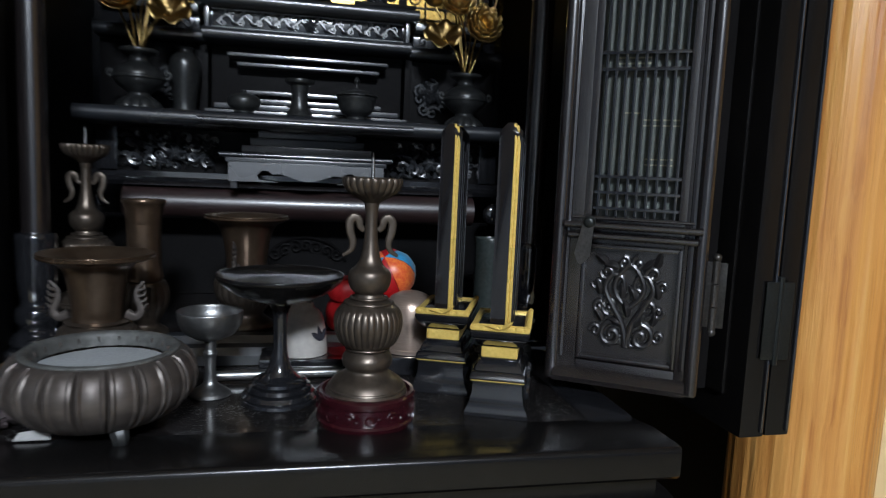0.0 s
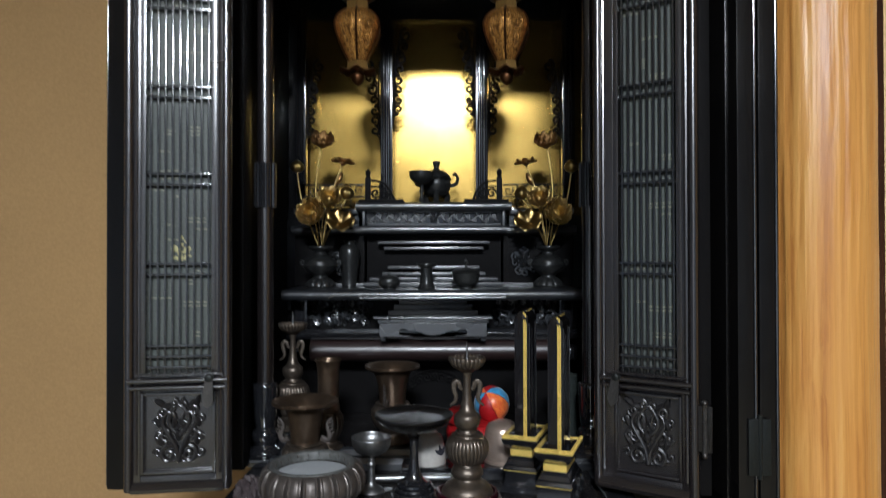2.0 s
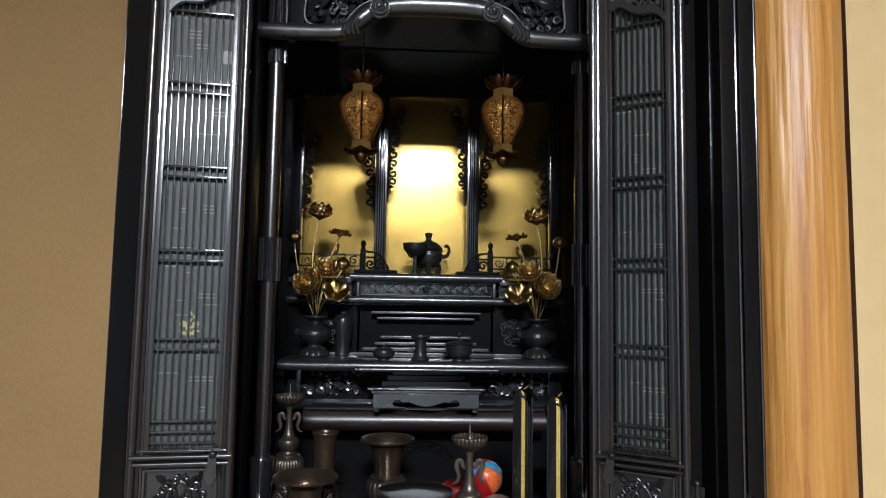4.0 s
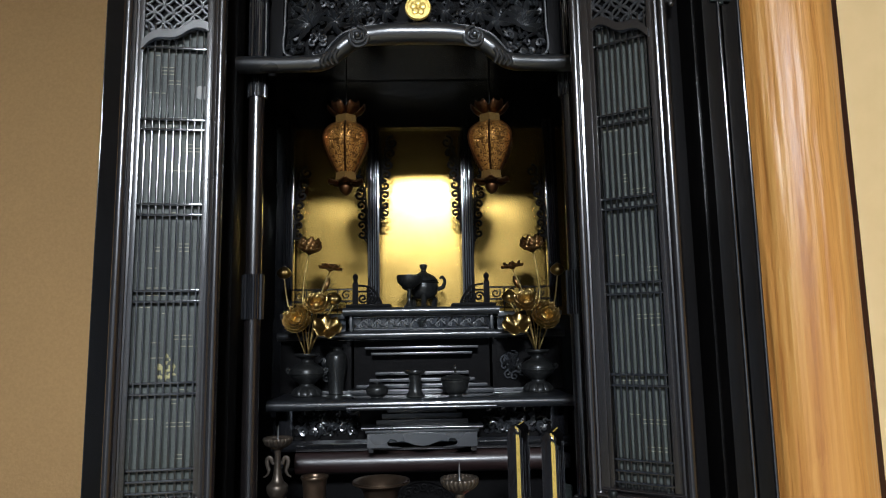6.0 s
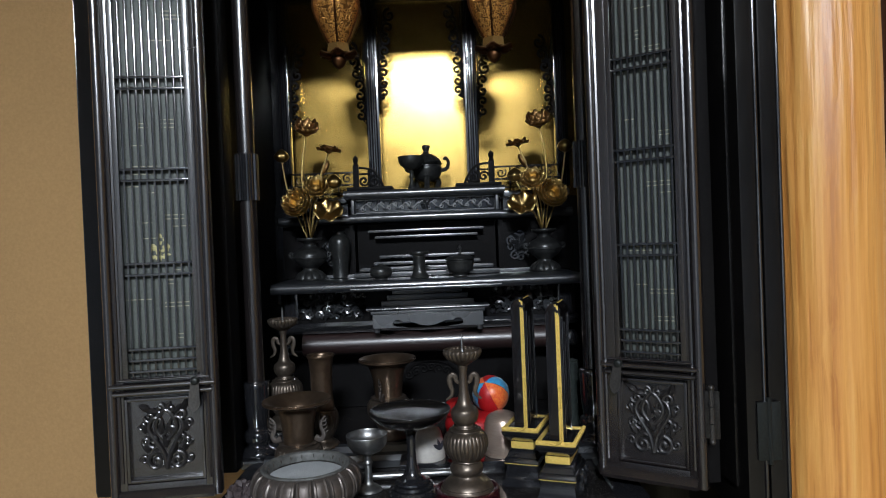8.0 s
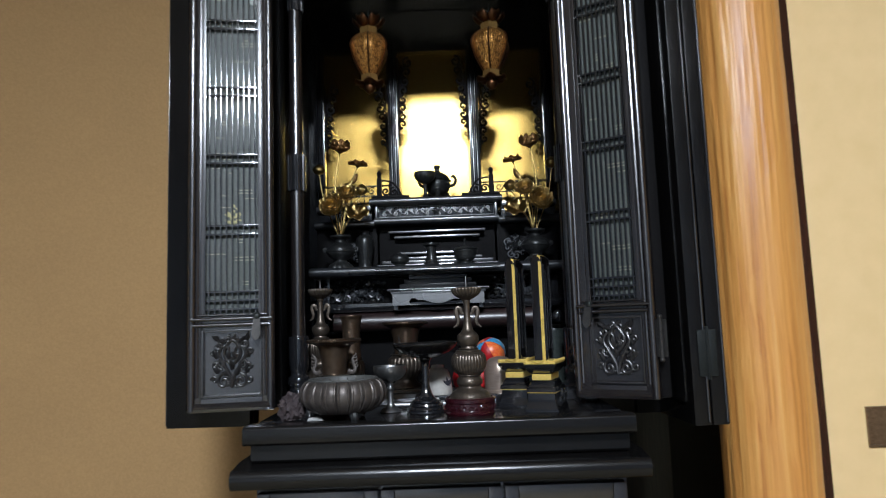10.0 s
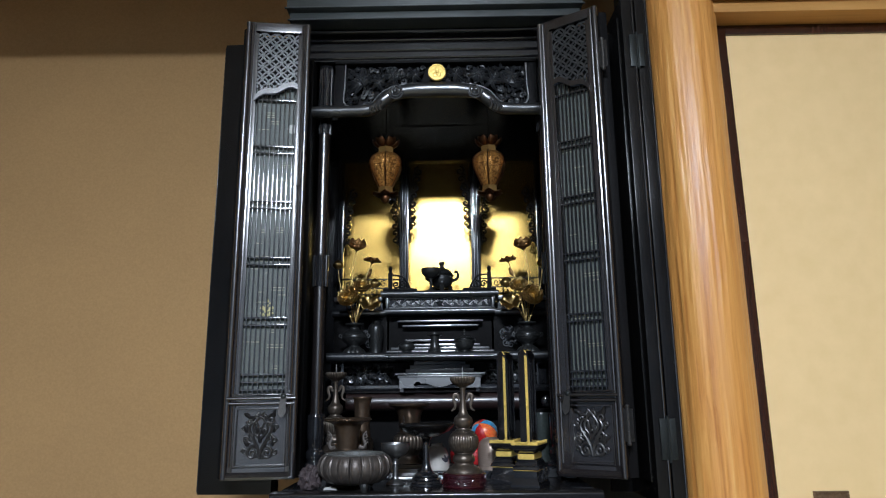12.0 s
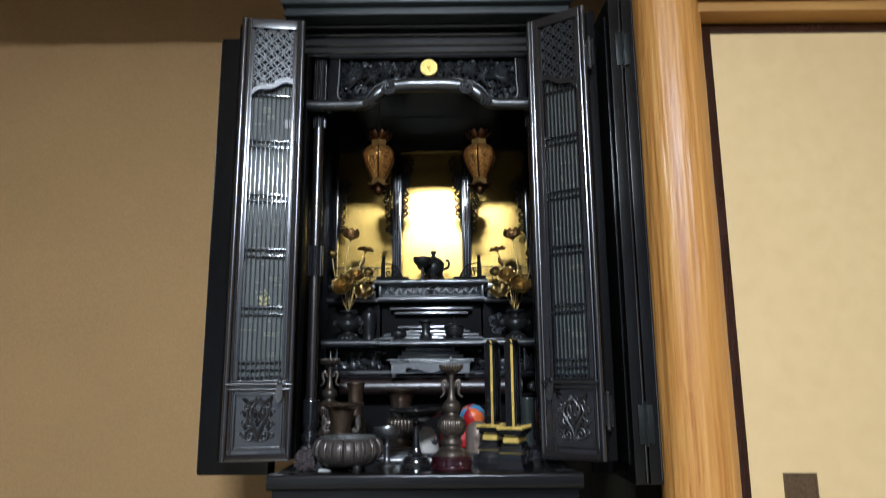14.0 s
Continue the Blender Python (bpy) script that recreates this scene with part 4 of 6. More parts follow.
        for xx, zz, an in ((0.004, 0.985, 0.6), (0.021, 0.987, 1.2), (0.024, 1.008, 1.5), (0.010, 1.03, 0.4), (0.02, 1.032, 0.9), (0.006, 1.006, 1.8)):
            leaf(ar, c + q * xx, y, zz, 0.0125, 0.0075, an if q > 0 else math.pi - an, 0.003)
    for q in (-1, 1):
        tube(ar, spiral(c + q * 0.006, 1.034, 0.0055, 1.2, math.pi / 2, y, q, 12), 0.002, 8)
        tube(ar, spiral(c + q * 0.025, 0.998, 0.0055, 1.2, 0, y, -q, 12), 0.002, 8)
        tube(ar, spiral(c + q * 0.0055, 1.0095, 0.0055, 1.3, 0, y + 0.0006, q, 14), 0.0017, 8)
        tube(ar, spiral(c + q * 0.0265, 0.9785, 0.0055, 1.2, math.pi, y + 0.0006, q, 12), 0.0017, 8)
        tube(ar, spiral(c + q * 0.0275, 1.0165, 0.005, 1.2, math.pi, y + 0.0006, -q, 12), 0.0016, 8)
        tube(ar, spiral(c + q * 0.006, 0.9725, 0.0048, 1.2, 0, y + 0.0006, -q, 12), 0.0016, 8)
    leaf(ar, c, y - 0.001, 0.992, 0.014, 0.007, math.pi / 2, 0.004)
    bmesh.ops.transform(ar, matrix=Matrix.Translation((c, 0, 1.0015)) @ Matrix.Diagonal((0.88, 1, 0.98, 1)) @ Matrix.Translation((-c, 0, -1.0015)), verts=ar.verts[:])
    p("arabesque", ar, RELIEF, "carved scrolling arabesque")
    # gauze behind the bars with woven cloud lines and a gilt flower
    p("gauze", solid(s * 0.0195, s * (W - free_stile + 0.002), -0.0045, -0.0035, 1.0665, 1.60, 0), GAUZE, "dark grey woven gauze")
    rnd = random.Random(5 if s > 0 else 6)
    cl = bmesh.new()
    for i in range(26 if s > 0 else 13):
        z = 1.09 + 0.48 * rnd.random()
        x = 0.022 + 0.05 * rnd.random()
        ln = rnd.uniform(0.006, 0.03)
        for j in range(rnd.choice((1, 1, 2, 3))):
            box(cl, s * x, s * min(x + ln, W - free_stile - 0.001), -0.0052, -0.0046, z + 0.0042 * j, z + 0.0042 * j + 0.0009, 0)
    tagged(p("woven_pattern", cl, THREAD, "pale metallic thread lines"), kind="stuff")
    if s > 0:
        gf = bmesh.new()
        frnd = random.Random(12)
        for i in range(34):
            a, q = frnd.uniform(0, 6.28), frnd.random() ** 0.6
            leaf(gf, s * 0.056 + 0.0105 * q * math.cos(a) + 0.004 * q * math.sin(a), -0.0050, 1.203 + 0.0145 * q * math.sin(a), frnd.uniform(0.0035, 0.0065), frnd.uniform(0.002, 0.0035), frnd.uniform(0, 6.28), 0.0005, 0.2)
        p("gilt_flower", gf, PALEGOLD, "small gilt flower")
        dot = bmesh.new()
        lathe([(0, 0), (0.0085, 0.0), (0.0085, 0.0006), (0, 0.0006)], 24, bm=dot)
        o = p("pale_disc", dot, PAPER)
        o.matrix_basis = pose(s * 0.086, -0.0052, 1.525, 90, 0, 0)
    # upright bars and paired rungs
    x0, x1, n = 0.0215, W - free_stile, 9
    bars = None
    for i in range(n):
        x = s * (x0 + (x1 - x0) * (i + 0.5) / n)
        if bars is None:
            bars = p("upright_bar", solid(-0.0011, 0.0011, -0.0118, -0.0058, 1.0665, 1.605, 0.0006), BLACK)
            bars.location.x = x
        else:
            again(bars, "upright_bar", door, pose(x, 0, 0))
    rung = None
    for z in (1.0742, 1.0862, 1.0982, 1.178, 1.190, 1.279, 1.291, 1.377, 1.389, 1.477, 1.489, 1.576):
        if rung is None:
            rung = p("rung", solid(s * x0, s * x1, -0.0128, -0.0062, -0.0012, 0.0012, 0.0004), BLACK)
            rung.location.z = z
        else:
            again(rung, "rung", door, pose(0, 0, z))
    # arched head over the bars, and the interlaced circles above it
    m = 24
    up_, lo_ = [], []
    for i in range(m + 1):
        t = i / m
        x = 0.0196 + (W - 0.0196 - free_stile + 0.0019) * t
        z = 1.570 + 0.026 * (1 - (1 - t) ** 2.2) + 0.004 * math.sin(2 * math.pi * t * 1.5)
        up_.append((s * x, z + 0.010))
        lo_.append((s * x, z))
    hd = bmesh.new()
    for i in range(m):
        quad = [up_[i], up_[i + 1], lo_[i + 1], lo_[i]]
        prism(hd, quad, "y", -D - 0.003, -0.006)
    bmesh.ops.remove_doubles(hd, verts=hd.verts[:], dist=0.00005)
    p("arched_head", hd, EBONY)
    sh = bmesh.new()
    R_ = 0.0108
    row = 0
    z = 1.598
    while z < 1.712:
        x = 0.0195 + (R_ if row % 2 else 0.0)
        while x < W - free_stile + 0.009:
            arc = [(s * (x + R_ * math.cos(a)), -0.0085 - 0.0005 * (row % 2), z + R_ * math.sin(a)) for a in [2 * math.pi * j / 16 for j in range(17)]]
            run = []
            for q in arc + [None]:
                if q and 0.0192 <= s * q[0] <= W - free_stile + 0.0028 and 1.596 < q[2] < 1.7065:
                    run.append(q)
                else:
                    if len(run) > 1:
                        tube(sh, run, 0.0016, 6)
                    run = []
            x += 2 * R_
        z += R_
        row += 1
    p("fretwork", sh, DOORFRET, "interlaced circle fretwork")
    p("fretwork_back", solid(s * 0.0196, s * (W - free_stile + 0.0019), -0.0045, -0.0035, 1.603, 1.7035, 0), MATT)
    # hanging pull tag
    tg = bmesh.new()
    out = [(-0.0035, 0), (0.0035, 0), (0.0048, -0.016), (0.0052, -0.022), (0.0025, -0.027), (0, -0.029), (-0.0025, -0.027), (-0.0052, -0.022), (-0.0048, -0.016)]
    prism(tg, out, "y", -0.0008, 0.0008)
    tag = part("pull_tag", tg, TAGMETAL, door, "hanging engraved grey metal pull tag")
    tag.matrix_basis = pose(s * (W - free_stile), -D - 0.0115, 1.0635, 0, 3 if s > 0 else 8, 0) @ Matrix.Scale(1.13, 4)
    bt = part("pull_button", lathe(smooth_profile([(0, -0.004), (0.0045, -0.004), (0.0045, 0.0), (0.003, 0.002), (0, 0.0025)], 3), 18), STEEL, door)
    bt.matrix_basis = pose(s * (W - free_stile), -D - 0.0115, 1.0635, 90, 0, 0)
    # leaf hinges
    for zc in (1.016, 1.630) if s < 0 else ():
        hg = bmesh.new()
        for k in range(3):
            tube(hg, [(s * -0.007, -D - 0.001, zc - 0.0255 + 0.0172 * k), (s * -0.007, -D - 0.001, zc - 0.0093 + 0.0172 * k)], 0.0027, 10)
        for q in (-1, 1):
            bmesh.ops.create_icosphere(hg, subdivisions=2, radius=0.0032, matrix=Matrix.Translation((s * -0.007, -D - 0.001, zc + q * 0.0275)))
            box(hg, s * (-0.007 + 0.001), s * (-0.007 + 0.0075), -D - 0.0012, -D + 0.0004, zc - 0.024, zc + 0.024, 0.0004)
            box(hg, s * (-0.007 - 0.0075), s * (-0.007 - 0.001), -D - 0.0012, -D + 0.0004, zc - 0.024, zc + 0.024, 0.0004)
        part("leaf_hinge", hg, TAGMETAL, door, "dark ornamental hinge")
    return door


# hinge edges and free edges of the two front leaves, in plan
LH, LF = (-0.338, 0.468), (-0.227, 0.483)
RH, RF = (0.292, 0.434), (0.197, 0.494)
tl = math.degrees(math.atan2(LF[1] - LH[1], LF[0] - LH[0]))
tr = math.degrees(math.atan2(RH[1] - RF[1], RH[0] - RF[0]))
lattice_leaf(1, tl, (LH[0], LH[1], 0), 0.0205)
lattice_leaf(-1, tr, (RH[0], RH[1], 0), 0.0275)

# second leaves, folded back towards the cabinet
for s, (hx, hy), (ex, ey) in ((-1, LH, (-0.292, 0.550)), (1, RH, (0.288, 0.550))):
    ln = math.hypot(ex - hx, ey - hy)
    bm = solid(0.004, ln, -0.007, 0.007, 0.937, 1.725, 0.002)
    o = part("folded_leaf", bm, MATT, altar, "folded ebony door leaf seen from its edge")
    o.matrix_basis = pose(hx + s * 0.008, hy + 0.004, 0, 0, 0, math.degrees(math.atan2(ey - hy, ex - hx)))


# outer doors: plain framed leaves folded in two
def outer_leaf(width, thick, at, turn, name="outer_door"):
    bm = solid(0, width, -thick / 2, thick / 2, 0.902, 1.743, 0.002)
    o = part(name, bm, DEEP, altar, "plain black lacquered outer door leaf")
    o.matrix_basis = pose(*at, 0, 0, turn)
    part("edge_bead", tube(bmesh.new(), [(-0.0005, -thick / 2 + 0.003, 0.906), (-0.0005, -thick / 2 + 0.003, 1.739)], 0.0016, 8), BLACK, o)
    part("inset_panel", solid(0.022, width - 0.018, thick / 2 - 0.001, thick / 2 + 0.0025, 0.93, 1.716, 0.002), DEEP, o)
    return o


outer_leaf(0.135, 0.0215, (0.3395, 0.4265, 0), 92)
outer_leaf(0.130, 0.0215, (0.3635, 0.4285, 0), 91)
for zc in (0.9945, 1.640):
    hp = bmesh.new()
    box(hp, 0.3385, 0.3496, 0.4238, 0.4252, zc - 0.030, zc + 0.030, 0.0006)
    box(hp, 0.3524, 0.3625, 0.4238, 0.4252, zc - 0.030, zc + 0.030, 0.0006)
    tube(hp, [(0.351, 0.4248, zc - 0.034), (0.351, 0.4248, zc + 0.034)], 0.0024, 10)
    part("door_hinge", hp, STEEL, altar, "large dull steel butt hinge")
outer_leaf(0.128, 0.02, (-0.412, 0.574, 0), -3)
outer_leaf(0.122, 0.018, (-0.405, 0.598, 0), -3)

# boards that join the outer leaves to the cabinet's front corners
part("hinge_board", solid(0.2905, 0.352, 0.556, 0.572, 0.902, 1.752, 0.002), MATT, altar, "narrow black board hinging the outer door")

# ---- base cabinet under it ----
base = thing("base_cabinet", "black lacquered base cabinet with panelled doors under the altar", "cabinet")
part("top_panel", solid(-0.197, 0.197, 0.4160, 0.96, TOP - 0.014, TOP, 0), TOPDUST, base, "dusty glossy black top board")
part("top_border", prism(bmesh.new(), [(0.3560, TOP - 0.0165), (0.3535, TOP - 0.014), (0.3530, TOP - 0.011)] + [(0.3570 - 0.004 * math.cos(q), TOP + 0.0015 + 0.004 * math.sin(q)) for q in [math.pi / 2 * i / 6 for i in range(7)]] + [(0.3900, TOP + 0.0045), (0.4158, TOP + 0.0005), (0.4158, TOP - 0.0165)], "x", -0.233, 0.233), DEEP, base)
part("under_band", prism(bmesh.new(), [(0.3760, TOP - 0.040), (0.3735, TOP - 0.037), (0.3735, TOP - 0.020), (0.3700, TOP - 0.017), (0.96, TOP - 0.017), (0.96, TOP - 0.040)], "x", -0.229, 0.229), DEEP, base)
for s in (-1, 1):
    part("top_border", prism(bmesh.new(), [(s * 0.1973, TOP - 0.0165), (s * 0.1973, TOP + 0.0005), (s * 0.203, TOP + 0.0030), (s * 0.230, TOP + 0.0030), (s * 0.233, TOP - 0.001), (s * 0.233, TOP - 0.0165)], "y", 0.4165, 0.96), BLACK, base)
part("nose_moulding", prism(bmesh.new(), [(0.3860, TOP - 0.0405), (0.3740, TOP - 0.0425), (0.3620, TOP - 0.0440)] + [(0.3540 - 0.008 * math.cos(q), TOP - 0.0555 + 0.0115 * math.sin(q)) for q in [math.pi / 2 - math.pi * i / 10 for i in range(11)]] + [(0.3700, TOP - 0.0675), (0.96, TOP - 0.0675), (0.96, TOP - 0.0405)], "x", -0.2465, 0.2465), DEEP, base)
part("carcass", solid(-0.227, 0.227, 0.3910, 0.96, FLOOR + 0.06, TOP - 0.068, 0.002), BLACK, base)
part("plinth", solid(-0.240, 0.240, 0.3770, 0.96, FLOOR, FLOOR + 0.0595, 0.003), BLACK, base)
for x0, x1 in ((-0.222, -0.0765), (-0.0725, 0.0725), (0.0765, 0.222)):
    dr = part("panel_door", solid(x0, x1, 0.3790, 0.3905, FLOOR + 0.075, TOP - 0.0765, 0.002), EBONY, base)
    for a, b, c, d in ((x0, x0 + 0.016, FLOOR + 0.075, TOP - 0.0765), (x1 - 0.016, x1, FLOOR + 0.075, TOP - 0.0765), (x0 + 0.0165, x1 - 0.0165, TOP - 0.0945, TOP - 0.0765), (x0 + 0.0165, x1 - 0.0165, FLOOR + 0.075, FLOOR + 0.1)):
        part("door_frame", solid(a, b, 0.3725, 0.3788, c, d, 0.0015), EBONY, dr)


# ---- things on the shelves ----
def candlestick(name, label, at, mat, size):
    """Ribbed dish with a spike on a slim neck with two ear handles, two bulbs and a spreading foot."""
    e = thing(name, label, "candlestick", at, group="pair of candlesticks", size=size)

    def slim(points):
        return [(0.925 * r, 0.975 * z) for r, z in points]

    part("foot", lathe(smooth_profile(slim([(0, 0), (0.0295, 0), (0.030, 0.004), (0.026, 0.010), (0.019, 0.0145), (0.0165, 0.018), (0.019, 0.021), (0.0195, 0.026), (0.0165, 0.031), (0.014, 0.033)]), 4), 40), mat, e)
    part("ribbed_bulb", lathe(smooth_profile(slim([(0.013, 0.0325), (0.021, 0.037), (0.0255, 0.046), (0.0265, 0.054), (0.024, 0.062), (0.018, 0.067), (0.012, 0.0705), (0.0105, 0.074)]), 4), 40, 30, 0.035, (0.036, 0.0605)), mat, e)
    for r, z in ((0.0168, 0.0655), (0.0125, 0.0688), (0.0150, 0.0325), (0.0272, 0.0042)):
        part("collar_ring", lathe([(r + 0.0013 * math.cos(q), z + 0.0011 * math.sin(q)) for q in [2 * math.pi * i / 8 for i in range(9)]], 36), mat, e)
    part("neck", lathe(smooth_profile(slim([(0.0105, 0.0735), (0.0145, 0.0775), (0.0165, 0.084), (0.0155, 0.090), (0.0105, 0.0945), (0.0075, 0.101), (0.0052, 0.115), (0.0046, 0.132), (0.0055, 0.137), (0.0058, 0.140)]), 4), 32), mat, e)
    part("dish", lathe(smooth_profile(slim([(0.0058, 0.1395), (0.0115, 0.143), (0.0185, 0.147), (0.0225, 0.153), (0.0225, 0.157), (0.0205, 0.1575), (0.0190, 0.154), (0.0, 0.153)]), 4), 40, 22, 0.07, (0.1385, 0.1535)), mat, e)
    part("spike", lathe(smooth_profile(slim([(0.0032, 0.1532), (0.0016, 0.157), (0.0012, 0.166), (0.0002, 0.175)]), 3), 12), PEWTER, e)
    for s in (-1, 1):
        h = bmesh.new()
        tube(h, curve3([(s * 0.0050, 0, 0.1195), (s * 0.0078, 0, 0.1225), (s * 0.0088, 0, 0.1265), (s * 0.0118, 0, 0.1285), (s * 0.0148, 0, 0.1255), (s * 0.0145, 0, 0.1185), (s * 0.0125, 0, 0.1115), (s * 0.0140, 0, 0.1055), (s * 0.0195, 0, 0.1015)], 5), 0.0018, 8, taper=lambda t: 0.5 + 1.3 * math.sin(math.pi * min(1, 0.1 + 0.9 * t)) ** 0.8, flat=0.6)
        part("ear_handle", h, mat, e).matrix_basis = pose(0, 0, -0.003)
    return e


maroon = thing("candlestick_stand", "round maroon lacquered stand with carved scrolls", "stand", (0.0405, 0.4295, TOP + 0.0005), size=0.937)
part("drum", lathe([(0, 0), (0.0335, 0), (0.035, 0.003), (0.0355, 0.0055), (0.0342, 0.007), (0.0338, 0.018), (0.0355, 0.0195), (0.0355, 0.0235), (0.034, 0.025), (0.0315, 0.025), (0.031, 0.0222), (0, 0.0222)], 56), MAROON, maroon)
sc = bmesh.new()
for i in range(14):
    a = 2 * math.pi * i / 14
    for pts in (spiral(0, 0.0125, 0.0048, 1.3, 0.5, 0, 1 if i % 2 else -1, 12), spiral(0.006, 0.0125, 0.003, 1.1, 2.5, 0, -1 if i % 2 else 1, 8)):
        tube(sc, [((0.0345) * math.sin(a + p[0] / 0.0345), -(0.0345) * math.cos(a + p[0] / 0.0345), p[2]) for p in pts], 0.0009, 5)
part("carved_relief", sc, MAROON, maroon)
candlestick("candlestick", "brown bronze candlestick with ear handles on a maroon stand", (0.0405, 0.4295, TOP + 0.0214), BRONZE, 0.937)
candlestick("candlestick", "brown bronze candlestick with ear handles inside the altar", (-0.191, 0.630, TOP + 0.0395), BRONZE, 0.925)
blk = thing("candlestick_stand", "plain round black stand under the inner candlestick", "stand", (-0.191, 0.630, TOP + 0.0185), size=0.95)
part("drum", lathe([(0, 0), (0.033, 0), (0.034, 0.004), (0.032, 0.006), (0.032, 0.016), (0.034, 0.018), (0.034, 0.0215), (0, 0.0215)], 40), BLACK, blk)

# ash bowl
bowl = thing("incense_bowl", "ribbed brown bronze bowl filled with pale ash", "incense burner", (-0.1246, 0.4304, TOP), size=0.937)
part("body", lathe(smooth_profile([(0.0, 0.0105), (0.034, 0.011), (0.047, 0.0165), (0.0565, 0.027), (0.0588, 0.036), (0.0578, 0.0440), (0.0540, 0.0512), (0.0490, 0.0550), (0.0445, 0.0558), (0.0418, 0.0530), (0.0405, 0.042), (0.0, 0.0385)], 5), 40, 20, 0.046, (0.012, 0.0546), ridged=True), BRONZE_GREY, bowl)
part("rim", lathe(smooth_profile([(0.0480, 0.0548), (0.0485, 0.0562), (0.0470, 0.0573), (0.0440, 0.0570), (0.0418, 0.0548), (0.0402, 0.0475)], 3), 56), RIMGREY, bowl, "grey weathered rim")
ashbm = bmesh.new()
for k in range(9):
    r = 0.0408 * k / 8
    if k == 0:
        prev = [ashbm.verts.new((0, 0, 0.0475))]
        continue
    ring = []
    for i in range(36):
        a = 2 * math.pi * i / 36
        ring.append(ashbm.verts.new((r * math.cos(a), r * math.sin(a), 0.0475 - 0.0015 * (k / 8) ** 2 + 0.0012 * noise.noise((50 * r * math.cos(a), 50 * r * math.sin(a), 0)))))
    for i in range(36):
        if len(prev) == 1:
            ashbm.faces.new((prev[0], ring[i], ring[(i + 1) % 36]))
        else:
            ashbm.faces.new((prev[i], ring[i], ring[(i + 1) % 36], prev[(i + 1) % 36]))
    prev = ring
part("ash", ashbm, ASH, bowl, "pale grey ash")
for i in range(3):
    a = -math.pi / 2 + 0.5 + 2 * math.pi * i / 3
    lg = bmesh.new()
    tube(lg, curve3([(0.034 * math.cos(a), 0.034 * math.sin(a), 0.016), (0.041 * math.cos(a), 0.041 * math.sin(a), 0.008), (0.040 * math.cos(a), 0.040 * math.sin(a), 0.0015)], 4), 0.006, 8, taper=lambda t: 1.2 - 0.6 * t)
    part("leg", lg, BRONZE_DARK, bowl)

# stemmed cup
cup = thing("stemmed_cup", "dull silver stemmed cup with a polished bowl", "cup", (-0.0685, 0.4925, TOP), size=0.937)
part("bowl", lathe(smooth_profile([(0.004, 0.044), (0.010, 0.0455), (0.0185, 0.050), (0.0232, 0.057), (0.0248, 0.0665), (0.0240, 0.067), (0.0222, 0.060), (0.0165, 0.0545), (0.0, 0.0525)], 4), 44), PEWTER, cup)
part("stem", lathe(smooth_profile([(0, 0), (0.0148, 0), (0.0152, 0.002), (0.0125, 0.0045), (0.0065, 0.0085), (0.0045, 0.014), (0.0042, 0.024), (0.0042, 0.030), (0.0056, 0.034), (0.004, 0.037), (0.0042, 0.0445), (0.0, 0.045)], 4), 32), PEWTER, cup)

# tall offering stand with a wide dish
off = thing("offering_stand", "black lacquered offering stand with a wide shallow dish", "offering stand", (-0.0182, 0.4755, TOP), size=0.937)
off.scale.z = 0.865
part("dish", lathe(smooth_profile([(0.008, 0.084), (0.02, 0.087), (0.036, 0.094), (0.0462, 0.1035), (0.0478, 0.108), (0.0462, 0.1085), (0.0425, 0.106), (0.03, 0.1025), (0.0, 0.1015)], 5), 56), DEEP, off)
part("stem", lathe(smooth_profile([(0.0, 0.085), (0.009, 0.0845), (0.0058, 0.075), (0.0052, 0.055), (0.0062, 0.04), (0.0105, 0.026), (0.0165, 0.020), (0.018, 0.019)], 4), 36), BLACK, off)
part("ringed_foot", lathe([(0.0, 0.0205), (0.018, 0.0205), (0.0205, 0.019), (0.021, 0.0165), (0.0195, 0.0155), (0.0235, 0.0145), (0.0245, 0.0115), (0.023, 0.0105), (0.0265, 0.0095), (0.0285, 0.0065), (0.027, 0.0052), (0.0285, 0.004), (0.029, 0.0015), (0.028, 0), (0, 0)], 48), BLACK, off)


